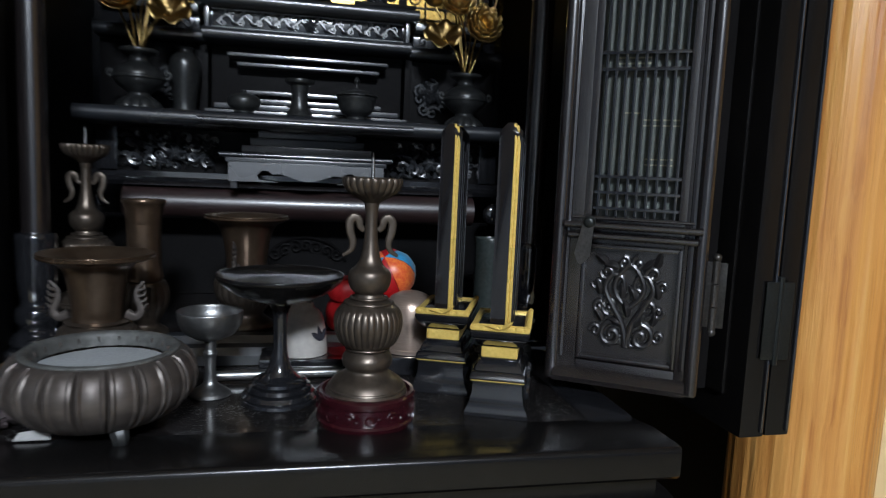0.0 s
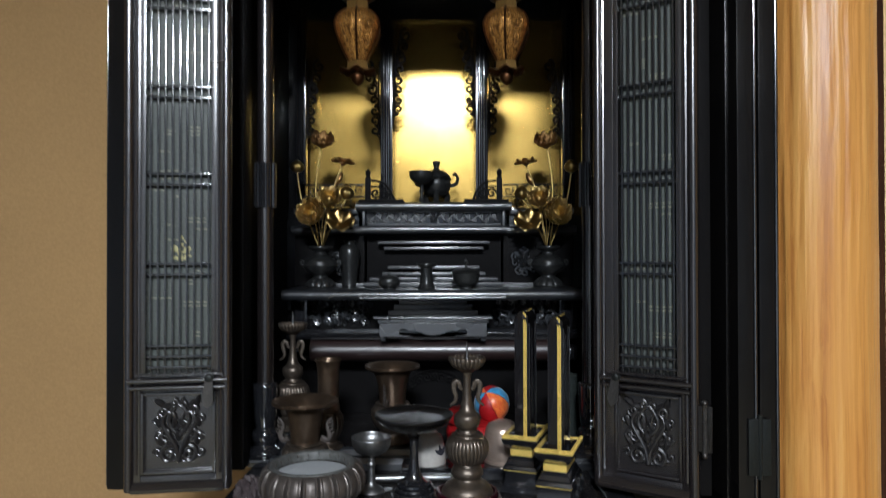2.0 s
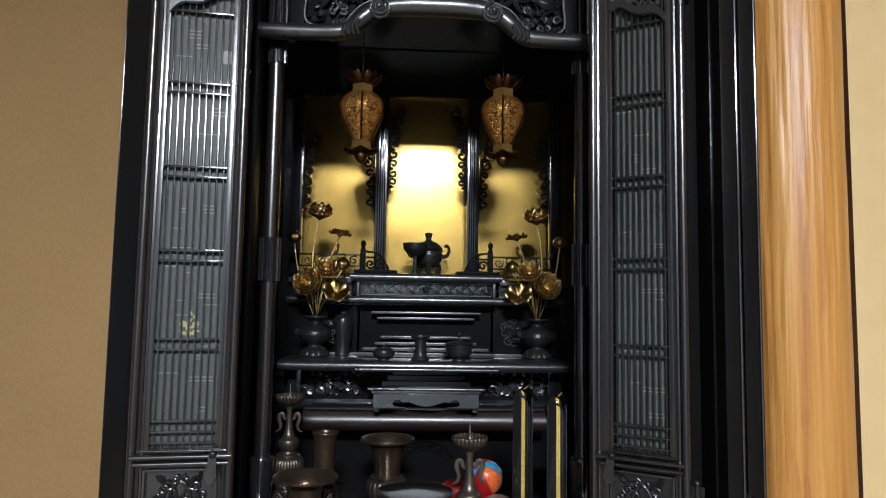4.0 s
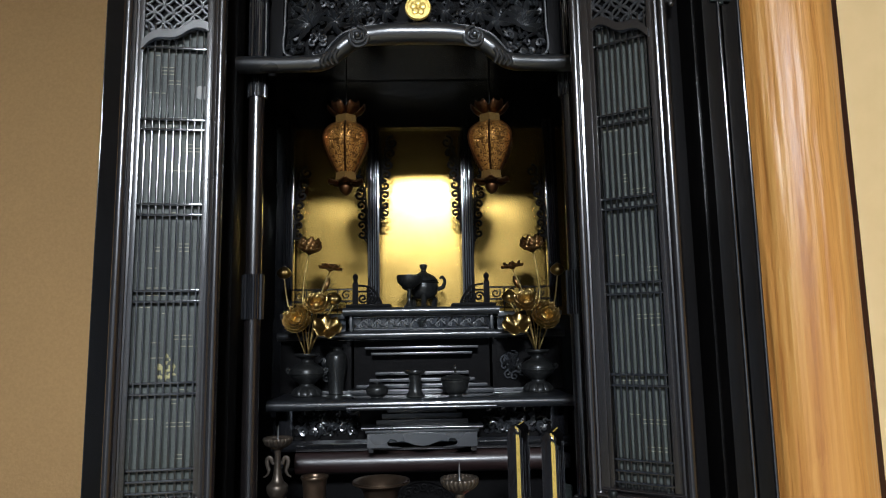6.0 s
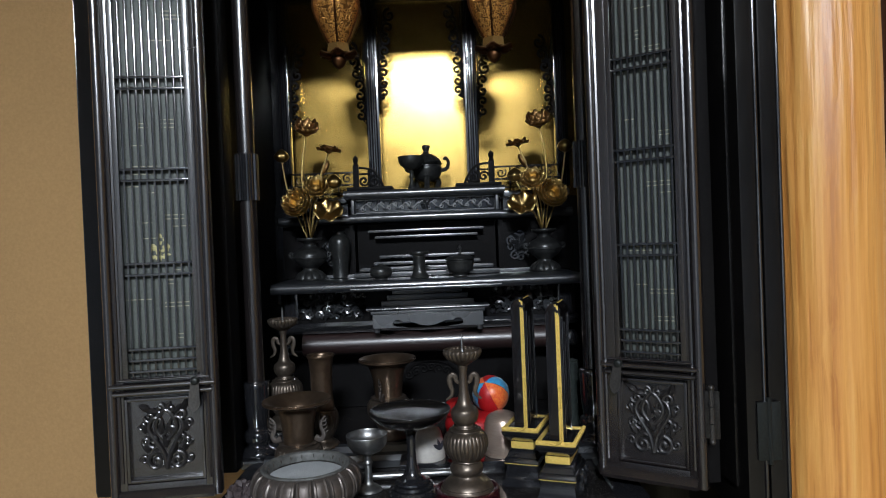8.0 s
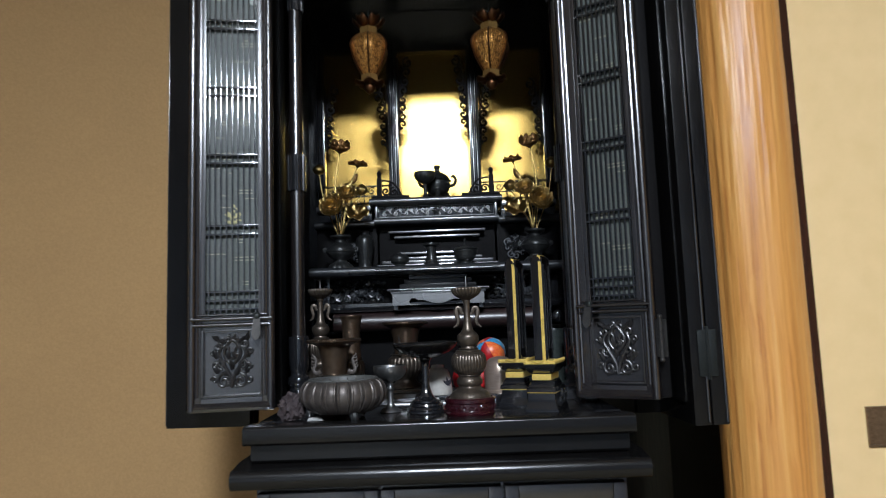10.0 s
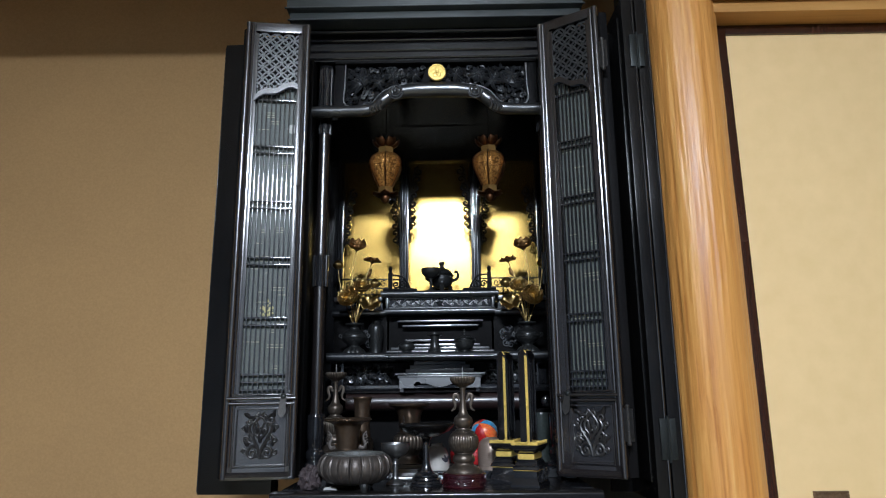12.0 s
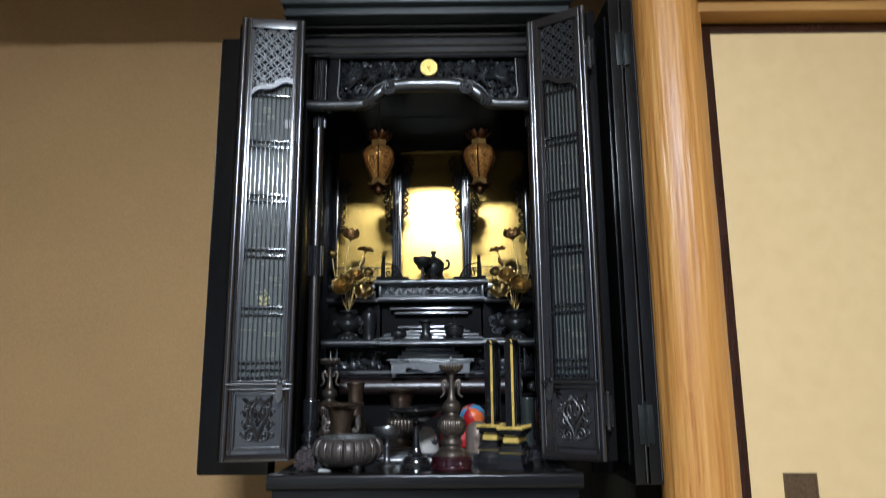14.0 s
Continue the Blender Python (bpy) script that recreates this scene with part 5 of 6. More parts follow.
def flower_vase(name, label, at, tall, rim, mat, size=1.0):
    """Trumpet-mouthed bronze vase with fin handles over a ribbed bowl foot."""
    e = thing(name, label, "vase", at, size=size)
    h = tall
    part("trumpet", lathe(smooth_profile([(0.0, h * 0.50), (0.0165, h * 0.50), (0.0180, h * 0.55), (0.0190, h * 0.65), (0.0215, h * 0.80), (0.0265, h * 0.91), (rim * 0.93, h * 0.955), (rim, h * 0.972), (rim * 0.975, h * 0.985), (rim * 0.99, h * 0.995), (rim * 0.95, h), (rim * 0.80, h * 0.970), (0.022, h * 0.88), (0.0165, h * 0.75), (0.0, h * 0.62)], 5), 44), mat, e)
    part("ribbed_bowl", lathe(smooth_profile([(0.0, 0.0), (0.023, 0.0), (0.024, 0.005), (0.016, 0.012), (0.018, 0.018), (0.027, h * 0.28), (0.0290, h * 0.39), (0.0265, h * 0.465), (0.0215, h * 0.49), (0.0225, h * 0.515), (0.0, h * 0.52)], 4), 40, 22, 0.06, (h * 0.2, h * 0.455)), BRONZE, e)
    for s in (-1, 1):
        b = bmesh.new()
        tube(b, curve3([(s * 0.0205, 0, h * 0.56), (s * 0.0275, 0, h * 0.535), (s * 0.0315, 0, h * 0.585), (s * 0.0285, 0, h * 0.665), (s * 0.0285, 0, h * 0.735), (s * 0.0340, 0, h * 0.795)], 5), 0.0034, 8, flat=0.6, taper=lambda t: 1.25 - 0.95 * t)
        for k in range(4):
            q = 0.60 + 0.045 * k
            tube(b, curve3([(s * 0.0295, 0, h * q), (s * 0.0335, 0, h * (q + 0.005)), (s * (0.0365 - 0.0006 * k), 0, h * (q + 0.035))], 3), 0.0016, 6, taper=lambda t: 1.2 - 0.9 * t)
        part("fin_handle", b, BRONZE_GREY, e)
    return e


flower_vase("flower_vase", "brown bronze wide-mouthed vase beside the ash bowl", (-0.149, 0.509, TOP + 0.0005), 0.109, 0.0418, BRONZE_BROWN, 0.937)
flower_vase("flower_vase", "brown bronze wide-mouthed vase inside the altar", (-0.0545, 0.630, TOP + 0.0185), 0.1055, 0.0380, BRONZE_BROWN).rotation_euler.z = 1.3

cyl = thing("cylinder_vase", "slim brown bronze cylinder vase with a ribbed foot", "vase", (-0.1375, 0.602, TOP + 0.0185), size=0.94)
part("tube", lathe(smooth_profile([(0.0, 0.05), (0.0155, 0.05), (0.0148, 0.07), (0.0150, 0.10), (0.0166, 0.118), (0.0188, 0.1235), (0.0182, 0.126), (0.0155, 0.122), (0.0142, 0.1), (0.0, 0.095)], 4), 36), BRONZE_BROWN, cyl)
part("ribbed_foot", lathe(smooth_profile([(0, 0), (0.02, 0), (0.020, 0.005), (0.013, 0.010), (0.0145, 0.016), (0.0205, 0.028), (0.0215, 0.040), (0.019, 0.0485), (0.0155, 0.0515), (0.0, 0.052)], 4), 36, 16, 0.07, (0.02, 0.048)), BRONZE, cyl)

# upturned tea cup, bell, cushion and ball
tea = thing("tea_cup", "white porcelain tea cup turned upside down with a blue leaf", "cup", (-0.003, 0.548, TOP + 0.0165), size=0.937)
part("cup_body", lathe(smooth_profile([(0.0228, 0.0), (0.0232, 0.001), (0.0222, 0.012), (0.0200, 0.026), (0.0165, 0.036), (0.0105, 0.0405), (0.0098, 0.0445), (0.0085, 0.0448), (0.0082, 0.0415), (0, 0.0412)], 4), 44), PORCELAIN, tea)
lf = bmesh.new()
for i in range(3):
    leaf(lf, 0, 0, 0, 0.0135, 0.0055, math.pi / 2 + (i - 1) * 0.8, 0.0006, 0.1)
o = part("painted_leaf", lf, INK, tea, "dark blue painted leaf")
o.matrix_basis = pose(0.0166, -0.0152, 0.014, -12, 0, 47)
tray = thing("low_tray", "low black lacquered tray under the cup and bell", "tray", (0.034, 0.550, TOP + 0.0005), size=0.937)
cush = thing("bell_cushion", "round red silk cushion under the bell", "cushion", (0.061, 0.625, TOP + 0.0185), size=0.95)
part("pad", lathe(smooth_profile([(0, 0), (0.038, 0.0), (0.0435, 0.010), (0.044, 0.019), (0.039, 0.0285), (0.028, 0.032), (0, 0.032)], 4), 40, 10, 0.03, (0.005, 0.029)), REDCLOTH, cush)
part("roll", lathe(smooth_profile([(0.0, 0.030), (0.014, 0.0305), (0.0185, 0.036), (0.0195, 0.044), (0.016, 0.051), (0.010, 0.0535), (0, 0.0535)], 4), 40, 12, 0.035, (0.031, 0.052), cx=-0.024, cy=-0.012), REDCLOTH, cush)
BALL_TURN = 130
ballt = thing("silk_ball", "patchwork silk ball of orange red and blue segments", "ball", (0.0815, 0.632, TOP + 0.0700), size=0.95)
NSEG = 6
for i in range(NSEG):
    bm = bmesh.new()
    rows = []
    for k in range(9):
        th = math.pi * k / 8
        row = []
        for j in range(6):
            ph = 2 * math.pi * (i + 0.012 + 0.976 * j / 5) / NSEG
            rr = 0.0255 * (1 + 0.035 * math.sin(math.pi * j / 5) * math.sin(th))
            row.append(bm.verts.new((rr * math.sin(th) * math.cos(ph), rr * math.sin(th) * math.sin(ph), rr * math.cos(th))))
        rows.append(row)
    for a, b in zip(rows, rows[1:]):
        for j in range(5):
            bm.faces.new((a[j], a[j + 1], b[j + 1], b[j]))
    bmesh.ops.remove_doubles(bm, verts=bm.verts[:], dist=1e-6)
    o = part("segment", bm, (ORANGE, BLUECLOTH, REDCLOTH)[i % 3], ballt, ("orange brocade segment", "blue silk segment", "red silk segment")[i % 3])
    o.matrix_basis = Vector((-0.35, -0.55, 0.75)).to_track_quat("Z", "Y").to_matrix().to_4x4() @ pose(0, 0, 0, 0, 0, BALL_TURN)
bell = thing("altar_bell", "pinkish bronze bowl bell lying tilted", "bell", (0.089, 0.552, TOP + 0.0165), size=0.937)
part("bell_bowl", lathe(smooth_profile([(0.022, 0.0), (0.0235, 0.002), (0.0245, 0.018), (0.0242, 0.034), (0.0205, 0.047), (0.011, 0.0535), (0.0, 0.055)], 5), 44), BRASSBELL, bell)
part("bell_rim", lathe([(0.0215, 0.0), (0.0246, 0.0), (0.0246, 0.0035), (0.0236, 0.0042)], 44), BRASSBELL, bell)
part("tray_board", solid(-0.075, 0.088, -0.026, 0.030, 0.0, 0.0165, 0.003), BLACK, tray)
bar_ = thing("bell_stick", "dull metal bell stick lying on the top board", "bell stick", (-0.018, 0.5195, TOP + 0.0056), size=0.937)
st = bmesh.new()
tube(st, [(-0.055, 0, 0), (0.052, 0.0055, 0)], 0.0042, 12)
part("rod", st, PEWTER, bar_)
kn = bmesh.new()
tube(kn, [(0.052, 0.0055, 0), (0.058, 0.0058, 0)], 0.0055, 12)
part("end_cap", kn, BRONZE_DARK, bar_)

gcup = thing("glazed_cup", "grey-green glazed straight cup inside the altar", "cup", (0.190, 0.664, TOP + 0.0185), size=0.95)
part("cup_wall", lathe(smooth_profile([(0, 0), (0.015, 0), (0.0165, 0.003), (0.0168, 0.05), (0.0172, 0.086), (0.016, 0.086), (0.0155, 0.05), (0, 0.01)], 4), 32), GREENGLASS, gcup)

# crumpled cloth and a folded paper near the bowl
cl_t = thing("crumpled_cloth", "crumpled reddish brown cloth beside the bowl", "cloth", (-0.193, 0.437, TOP + 0.0020), size=0.937)
cb = bmesh.new()
bmesh.ops.create_icosphere(cb, subdivisions=4, radius=1.0)
for v in cb.verts:
    d = v.co.normalized()
    k = 1 + 0.28 * noise.noise(d * 2.3) + 0.22 * abs(noise.noise(d * 5.1)) + 0.1 * noise.noise(d * 11)
    v.co = Vector((d.x * 0.0175 * k + 0.003 * noise.noise(d * 9), d.y * 0.020 * k, max(0.0, 0.014 + d.z * 0.0195 * k + 0.006 * noise.noise(d * 7))))
part("folds", cb, DARKCLOTH, cl_t)
pap = thing("folded_paper", "small folded white paper slip", "paper", (-0.158, 0.410, TOP + 0.0026), size=0.937)
pb2 = bmesh.new()
prism(pb2, [(-0.0105, 0.0), (0.0105, 0.0), (0.0088, 0.0052), (-0.001, 0.0078), (-0.0092, 0.0062)], "y", -0.0006, 0.0006)
o = part("slip", pb2, PAPER, pap)
o.matrix_basis = pose(0, 0, 0.0004, -66, 0, 2)


# memorial tablets
def tablet(at, turn, h, label):
    e = thing("memorial_tablet", label, "tablet", at, turn, group="memorial tablets", size=0.937)
    def step(x, y, z0, z1, top=1.0, mat=BLACK, name="base_step"):
        bm = bmesh.new()
        lo = [bm.verts.new((sx * x, sy * y, z0)) for sx, sy in ((-1, -1), (1, -1), (1, 1), (-1, 1))]
        hi = [bm.verts.new((sx * x * top, sy * y * top, z1)) for sx, sy in ((-1, -1), (1, -1), (1, 1), (-1, 1))]
        for i in range(4):
            bm.faces.new((lo[i], lo[(i + 1) % 4], hi[(i + 1) % 4], hi[i]))
        bm.faces.new(lo[::-1])
        bm.faces.new(hi)
        bmesh.ops.bevel(bm, geom=bm.edges[:], offset=0.0008, segments=1, affect="EDGES")
        return part(name, bm, mat, e, "gilt moulding" if mat is GOLD else "")
    # flared foot
    bm = bmesh.new()
    prof = [(0.0238, 0.0), (0.0238, 0.003), (0.0205, 0.010), (0.0188, 0.018), (0.0186, 0.0255)]
    rows = []
    for r, z in prof:
        rows.append([bm.verts.new((sx * r, sy * (r + 0.0125), z)) for sx, sy in ((-1, -1), (1, -1), (1, 1), (-1, 1))])
    for a, b in zip(rows, rows[1:]):
        for i in range(4):
            bm.faces.new((a[i], a[(i + 1) % 4], b[(i + 1) % 4], b[i]))
    bm.faces.new(rows[0][::-1])
    bm.faces.new(rows[-1])
    part("flared_foot", bm, BLACK, e, "", True, 50)
    step(0.0205, 0.033, 0.0262, 0.0275, 1.0, GOLD, "gilt_line")
    step(0.0215, 0.034, 0.0276, 0.0335, 0.93)
    step(0.0185, 0.031, 0.0336, 0.0415, 0.84)
    step(0.0142, 0.0267, 0.0416, 0.0432, 1.0)
    step(0.0138, 0.0262, 0.0433, 0.0520, 1.0, GOLD, "gilt_waist")
    step(0.0145, 0.027, 0.0521, 0.0535, 1.0)
    step(0.0165, 0.029, 0.0537, 0.060, 1.24)
    step(0.0215, 0.0345, 0.0602, 0.0655, 1.05)
    # gilt gallery round the top of the base, open in the middle
    for x0, x1, y0, y1 in ((-0.0222, 0.0222, -0.0352, -0.030), (-0.0222, 0.0222, 0.030, 0.0352), (-0.0222, -0.0175, -0.0298, 0.0298), (0.0175, 0.0222, -0.0298, 0.0298)):
        gb = solid(x0, x1, y0, y1, 0.0658, 0.0695, 0.0016)
        part("gilt_rail", gb, GOLD, e, "carved gilt rail")
    part("rail_floor", solid(-0.0174, 0.0174, -0.0297, 0.0297, 0.0656, 0.0684, 0.0004), BLACK, e)
    gl = bmesh.new()
    for an in (0.42, math.pi - 0.42):
        leaf(gl, 0, -0.0354, 0.0675, 0.012, 0.0035, an, 0.0016, 0.2)
    tube(gl, [(-0.0215, -0.0335, 0.0699), (0.0215, -0.0335, 0.0699)], 0.0012, 6)
    for i in range(9):
        b = bmesh.ops.create_icosphere(gl, subdivisions=1, radius=0.0026, matrix=Matrix.Translation((0.0208, -0.031 + 0.0078 * i, 0.0698)))
    for i in range(7):
        bmesh.ops.create_icosphere(gl, subdivisions=1, radius=0.0024, matrix=Matrix.LocRotScale((-0.0198 + 0.0066 * i, -0.0342, 0.0683 + 0.0008 * (i % 2)), None, (1.35, 0.8, 1.0)))
    part("gilt_ornament", gl, GOLD, e)
    # upright slab with chamfered head
    T, Wd, z0 = 0.0085, 0.0235, 0.0656
    out = [(-T, z0), (T, z0), (T, h - 0.006), (T * 0.35, h), (-T * 0.35, h), (-T, h - 0.006)]
    bm = bmesh.new()
    rows = []
    for y, k in ((-Wd, 0.965), (-Wd + 0.003, 1.0), (Wd - 0.003, 1.0), (Wd, 0.965)):
        rows.append([bm.verts.new((x, y, z0 + (z - z0) * (k if z > 0.1 else 1))) for x, z in out])
    for a, b in zip(rows, rows[1:]):
        for i in range(len(out)):
            bm.faces.new((a[i], a[(i + 1) % 6], b[(i + 1) % 6], b[i]))
    bm.faces.new(rows[0][::-1])
    bm.faces.new(rows[-1])
    part("slab", bm, TABLET_FACE, e)
    gs = bmesh.new()
    tube(gs, [(T - 0.0048, -Wd - 0.0004, z0), (T - 0.0048, -Wd - 0.0004, h * 0.935), (0.0024, -Wd + 0.002, h - 0.001), (0.0024, Wd - 0.003, h + 0.0002)], 0.0011, 6, flat=0.7)
    tube(gs, [(T - 0.0025, -Wd - 0.0002, z0), (T - 0.0025, -Wd - 0.0002, h * 0.93), (0.0042, -Wd + 0.002, h - 0.002)], 0.0012, 6, flat=0.7)
    part("gilt_edge", gs, GOLD, e, "gilt edge line")
    fs = bmesh.new()
    for y in (-0.0175, 0.0175):
        box(fs, T + 0.0002, T + 0.0012, y - 0.0012, y + 0.0012, z0 + 0.006, h - 0.014, 0.0003)
    part("face_border", fs, BLACK, e)
    part("written_bar", solid(T + 0.0002, T + 0.0009, -0.004, 0.004, z0 + 0.02, h - 0.022, 0.0003), BLACK, e, "dark vertical bar of unreadable writing")
    for s in (-1, 1):
        cw = bmesh.new()
        for i in range(4):
            tube(cw, spiral(-0.018 + 0.012 * i, 0.014 + 0.007 * (i % 2), 0.0075, 1.3, i, 0, 1 if i % 2 else -1, 12), 0.0024, 6)
        w = part("carved_cloud", cw, CARVED, e)
        w.matrix_basis = pose(s * 0.0215, 0.012, 0.0, 0, 0, 90)
    return e


tablet((0.1435, 0.457, TOP + 0.0004), -21, 0.2205, "black memorial tablet with gilt edges on a tall stepped base")
tablet((0.1135, 0.511, TOP + 0.0004), -21, 0.2215, "black memorial tablet with gilt edges standing further back")

# low sutra table in front of the frieze
sut = thing("sutra_table", "low dusty black table with a cusped apron on the drum ledge", "table", (0, 0.727, 1.0700))
part("tabletop", prism(bmesh.new(), nose(-0.018, 0.02, 0.0325, 0.0375, 6), "x", -0.089, 0.089), GREYWOOD, sut)
part("under_board", solid(-0.083, 0.083, -0.0165, 0.018, 0.0275, 0.0322, 0.001), GREYWOOD, sut)
ap = bmesh.new()
half_edge = [(-0.030, 0.0075), (-0.036, 0.0085), (-0.044, 0.0088), (-0.050, 0.0105), (-0.0515, 0.0145), (-0.047, 0.0195), (-0.040, 0.019), (-0.036, 0.0155), (-0.028, 0.0165), (-0.02, 0.014), (-0.01, 0.0105)]
out = [(-0.080, 0.0075)] + half_edge + [(0, 0.009)] + [(-x, z) for x, z in half_edge[::-1]] + [(0.080, 0.0075), (0.080, 0.0272), (-0.080, 0.0272)]
prism(ap, out, "y", -0.0035, 0.0)
part("apron", ap, SATIN, sut, "cusped apron with a silvery sheen").matrix_basis = pose(0, -0.0155, 0.0002, -2.5, 0, 0)
for s in (-1, 1):
    part("end_panel", solid(s * 0.0715, s * 0.079, -0.0105, 0.016, 0.0, 0.0272, 0.001), GREYWOOD, sut)
stepb = thing("stepped_stand", "small stepped black stand under the pulled-out board", "stand", (0, 0.735, 1.1079))
for w, z0, z1, y in ((0.068, 0.0, 0.0075, -0.012), (0.060, 0.0076, 0.016, -0.008), (0.052, 0.0162, 0.0238, -0.004)):
    part("step", solid(-w, w, y, 0.012, z0, z1, 0.001), DEEP, stepb)

# cups on the board
SH = 1.1480
ped = thing("pedestal_cup", "dark bronze pedestal rice cup", "cup", (-0.010, 0.726, SH))
part("pedestal", lathe(smooth_profile([(0, 0), (0.013, 0), (0.0135, 0.002), (0.010, 0.008), (0.0085, 0.02), (0.0092, 0.031), (0.0098, 0.033)], 4), 32), BRONZE_DARK, ped)
part("plate", lathe(smooth_profile([(0.0095, 0.0325), (0.0145, 0.0345), (0.015, 0.038), (0.014, 0.0382), (0.012, 0.036), (0, 0.0355)], 3), 36), BRONZE_DARK, ped)
lid = thing("lidded_bowl", "dark bronze lidded water bowl with a knob", "bowl", (0.050, 0.724, SH))
part("bowl_body", lathe(smooth_profile([(0, 0), (0.010, 0), (0.0105, 0.003), (0.0175, 0.009), (0.0198, 0.018), (0.0195, 0.0245), (0, 0.0245)], 4), 36), BRONZE_DARK, lid)
part("lid", lathe(smooth_profile([(0.0, 0.0246), (0.0215, 0.0247), (0.0212, 0.0265), (0.0155, 0.0295), (0.006, 0.0312), (0.0022, 0.033), (0.0018, 0.038), (0.0032, 0.041), (0.0, 0.0465)], 4), 36), BRONZE_DARK, lid)
sm = thing("small_bowl", "small dark covered bowl on the shelf edge", "bowl", (-0.066, 0.718, SH))
part("shell", lathe(smooth_profile([(0, 0), (0.009, 0), (0.0095, 0.002), (0.0150, 0.006), (0.0165, 0.011), (0.0150, 0.016), (0.009, 0.0195), (0.003, 0.0205), (0.0028, 0.023), (0, 0.0235)], 4), 32), BRONZE_DARK, sm)
dv = thing("dark_jar", "glossy black rounded jar on the shelf", "jar", (-0.138, 0.806, SH))
part("jar_body", lathe(smooth_profile([(0, 0), (0.012, 0), (0.0128, 0.004), (0.0125, 0.015), (0.0155, 0.035), (0.0170, 0.05), (0.0155, 0.062), (0.009, 0.069), (0.0085, 0.073), (0.010, 0.075), (0.0, 0.0745)], 4), 36), BRONZE_DARK, dv)

# three-legged burner before the gold panel, and a cup beside it
bur = thing("tripod_burner", "dark bronze three-legged incense burner with a lid", "incense burner", (0.004, 0.868, 1.2852))
bur.scale = (1.08, 1.08, 1.11)
part("pot", lathe(smooth_profile([(0, 0.0145), (0.012, 0.0148), (0.0205, 0.022), (0.0235, 0.032), (0.0225, 0.038), (0.0245, 0.0405), (0, 0.041)], 4), 40), BRONZE_DARK, bur)
part("lid", lathe(smooth_profile([(0, 0.0412), (0.022, 0.0412), (0.0195, 0.048), (0.0125, 0.0535), (0.006, 0.0565), (0.0042, 0.060), (0.0058, 0.064), (0.0058, 0.0685), (0, 0.070)], 4), 36, 12, 0.08, (0.044, 0.053)), BRONZE_DARK, bur)
for i in range(3):
    a = -math.pi / 2 + 2 * math.pi * i / 3
    lg = bmesh.new()
    tube(lg, curve3([(0.014 * math.cos(a), 0.014 * math.sin(a), 0.022), (0.0205 * math.cos(a), 0.0205 * math.sin(a), 0.014), (0.0185 * math.cos(a), 0.0185 * math.sin(a), 0.006), (0.021 * math.cos(a), 0.021 * math.sin(a), 0.0012)], 4), 0.0045, 8)
    part("leg", lg, BRONZE_DARK, bur)
for s in (-1, 1):
    hh = bmesh.new()
    tube(hh, curve3([(s * 0.022, 0, 0.030), (s * 0.031, 0, 0.033), (s * 0.034, 0, 0.042), (s * 0.030, 0, 0.049), (s * 0.0265, 0, 0.046)], 5), 0.0028, 8, taper=lambda t: 1.2 - 0.5 * t)
    part("handle", hh, BRONZE_DARK, bur)
bc = thing("footed_dish", "dark bronze footed dish before the burner", "dish", (-0.020, 0.826, 1.2852))
bc.scale = (0.86, 0.86, 1.27)
part("bowl", lathe(smooth_profile([(0.004, 0.024), (0.012, 0.0265), (0.0225, 0.033), (0.0245, 0.041), (0.0235, 0.0412), (0.0175, 0.034), (0, 0.029)], 4), 36), BRONZE_DARK, bc)
part("stem", lathe(smooth_profile([(0, 0), (0.0095, 0), (0.0098, 0.002), (0.0055, 0.006), (0.0035, 0.012), (0.0048, 0.0165), (0.0035, 0.02), (0.0045, 0.0245), (0, 0.025)], 4), 28), BRONZE_DARK, bc)


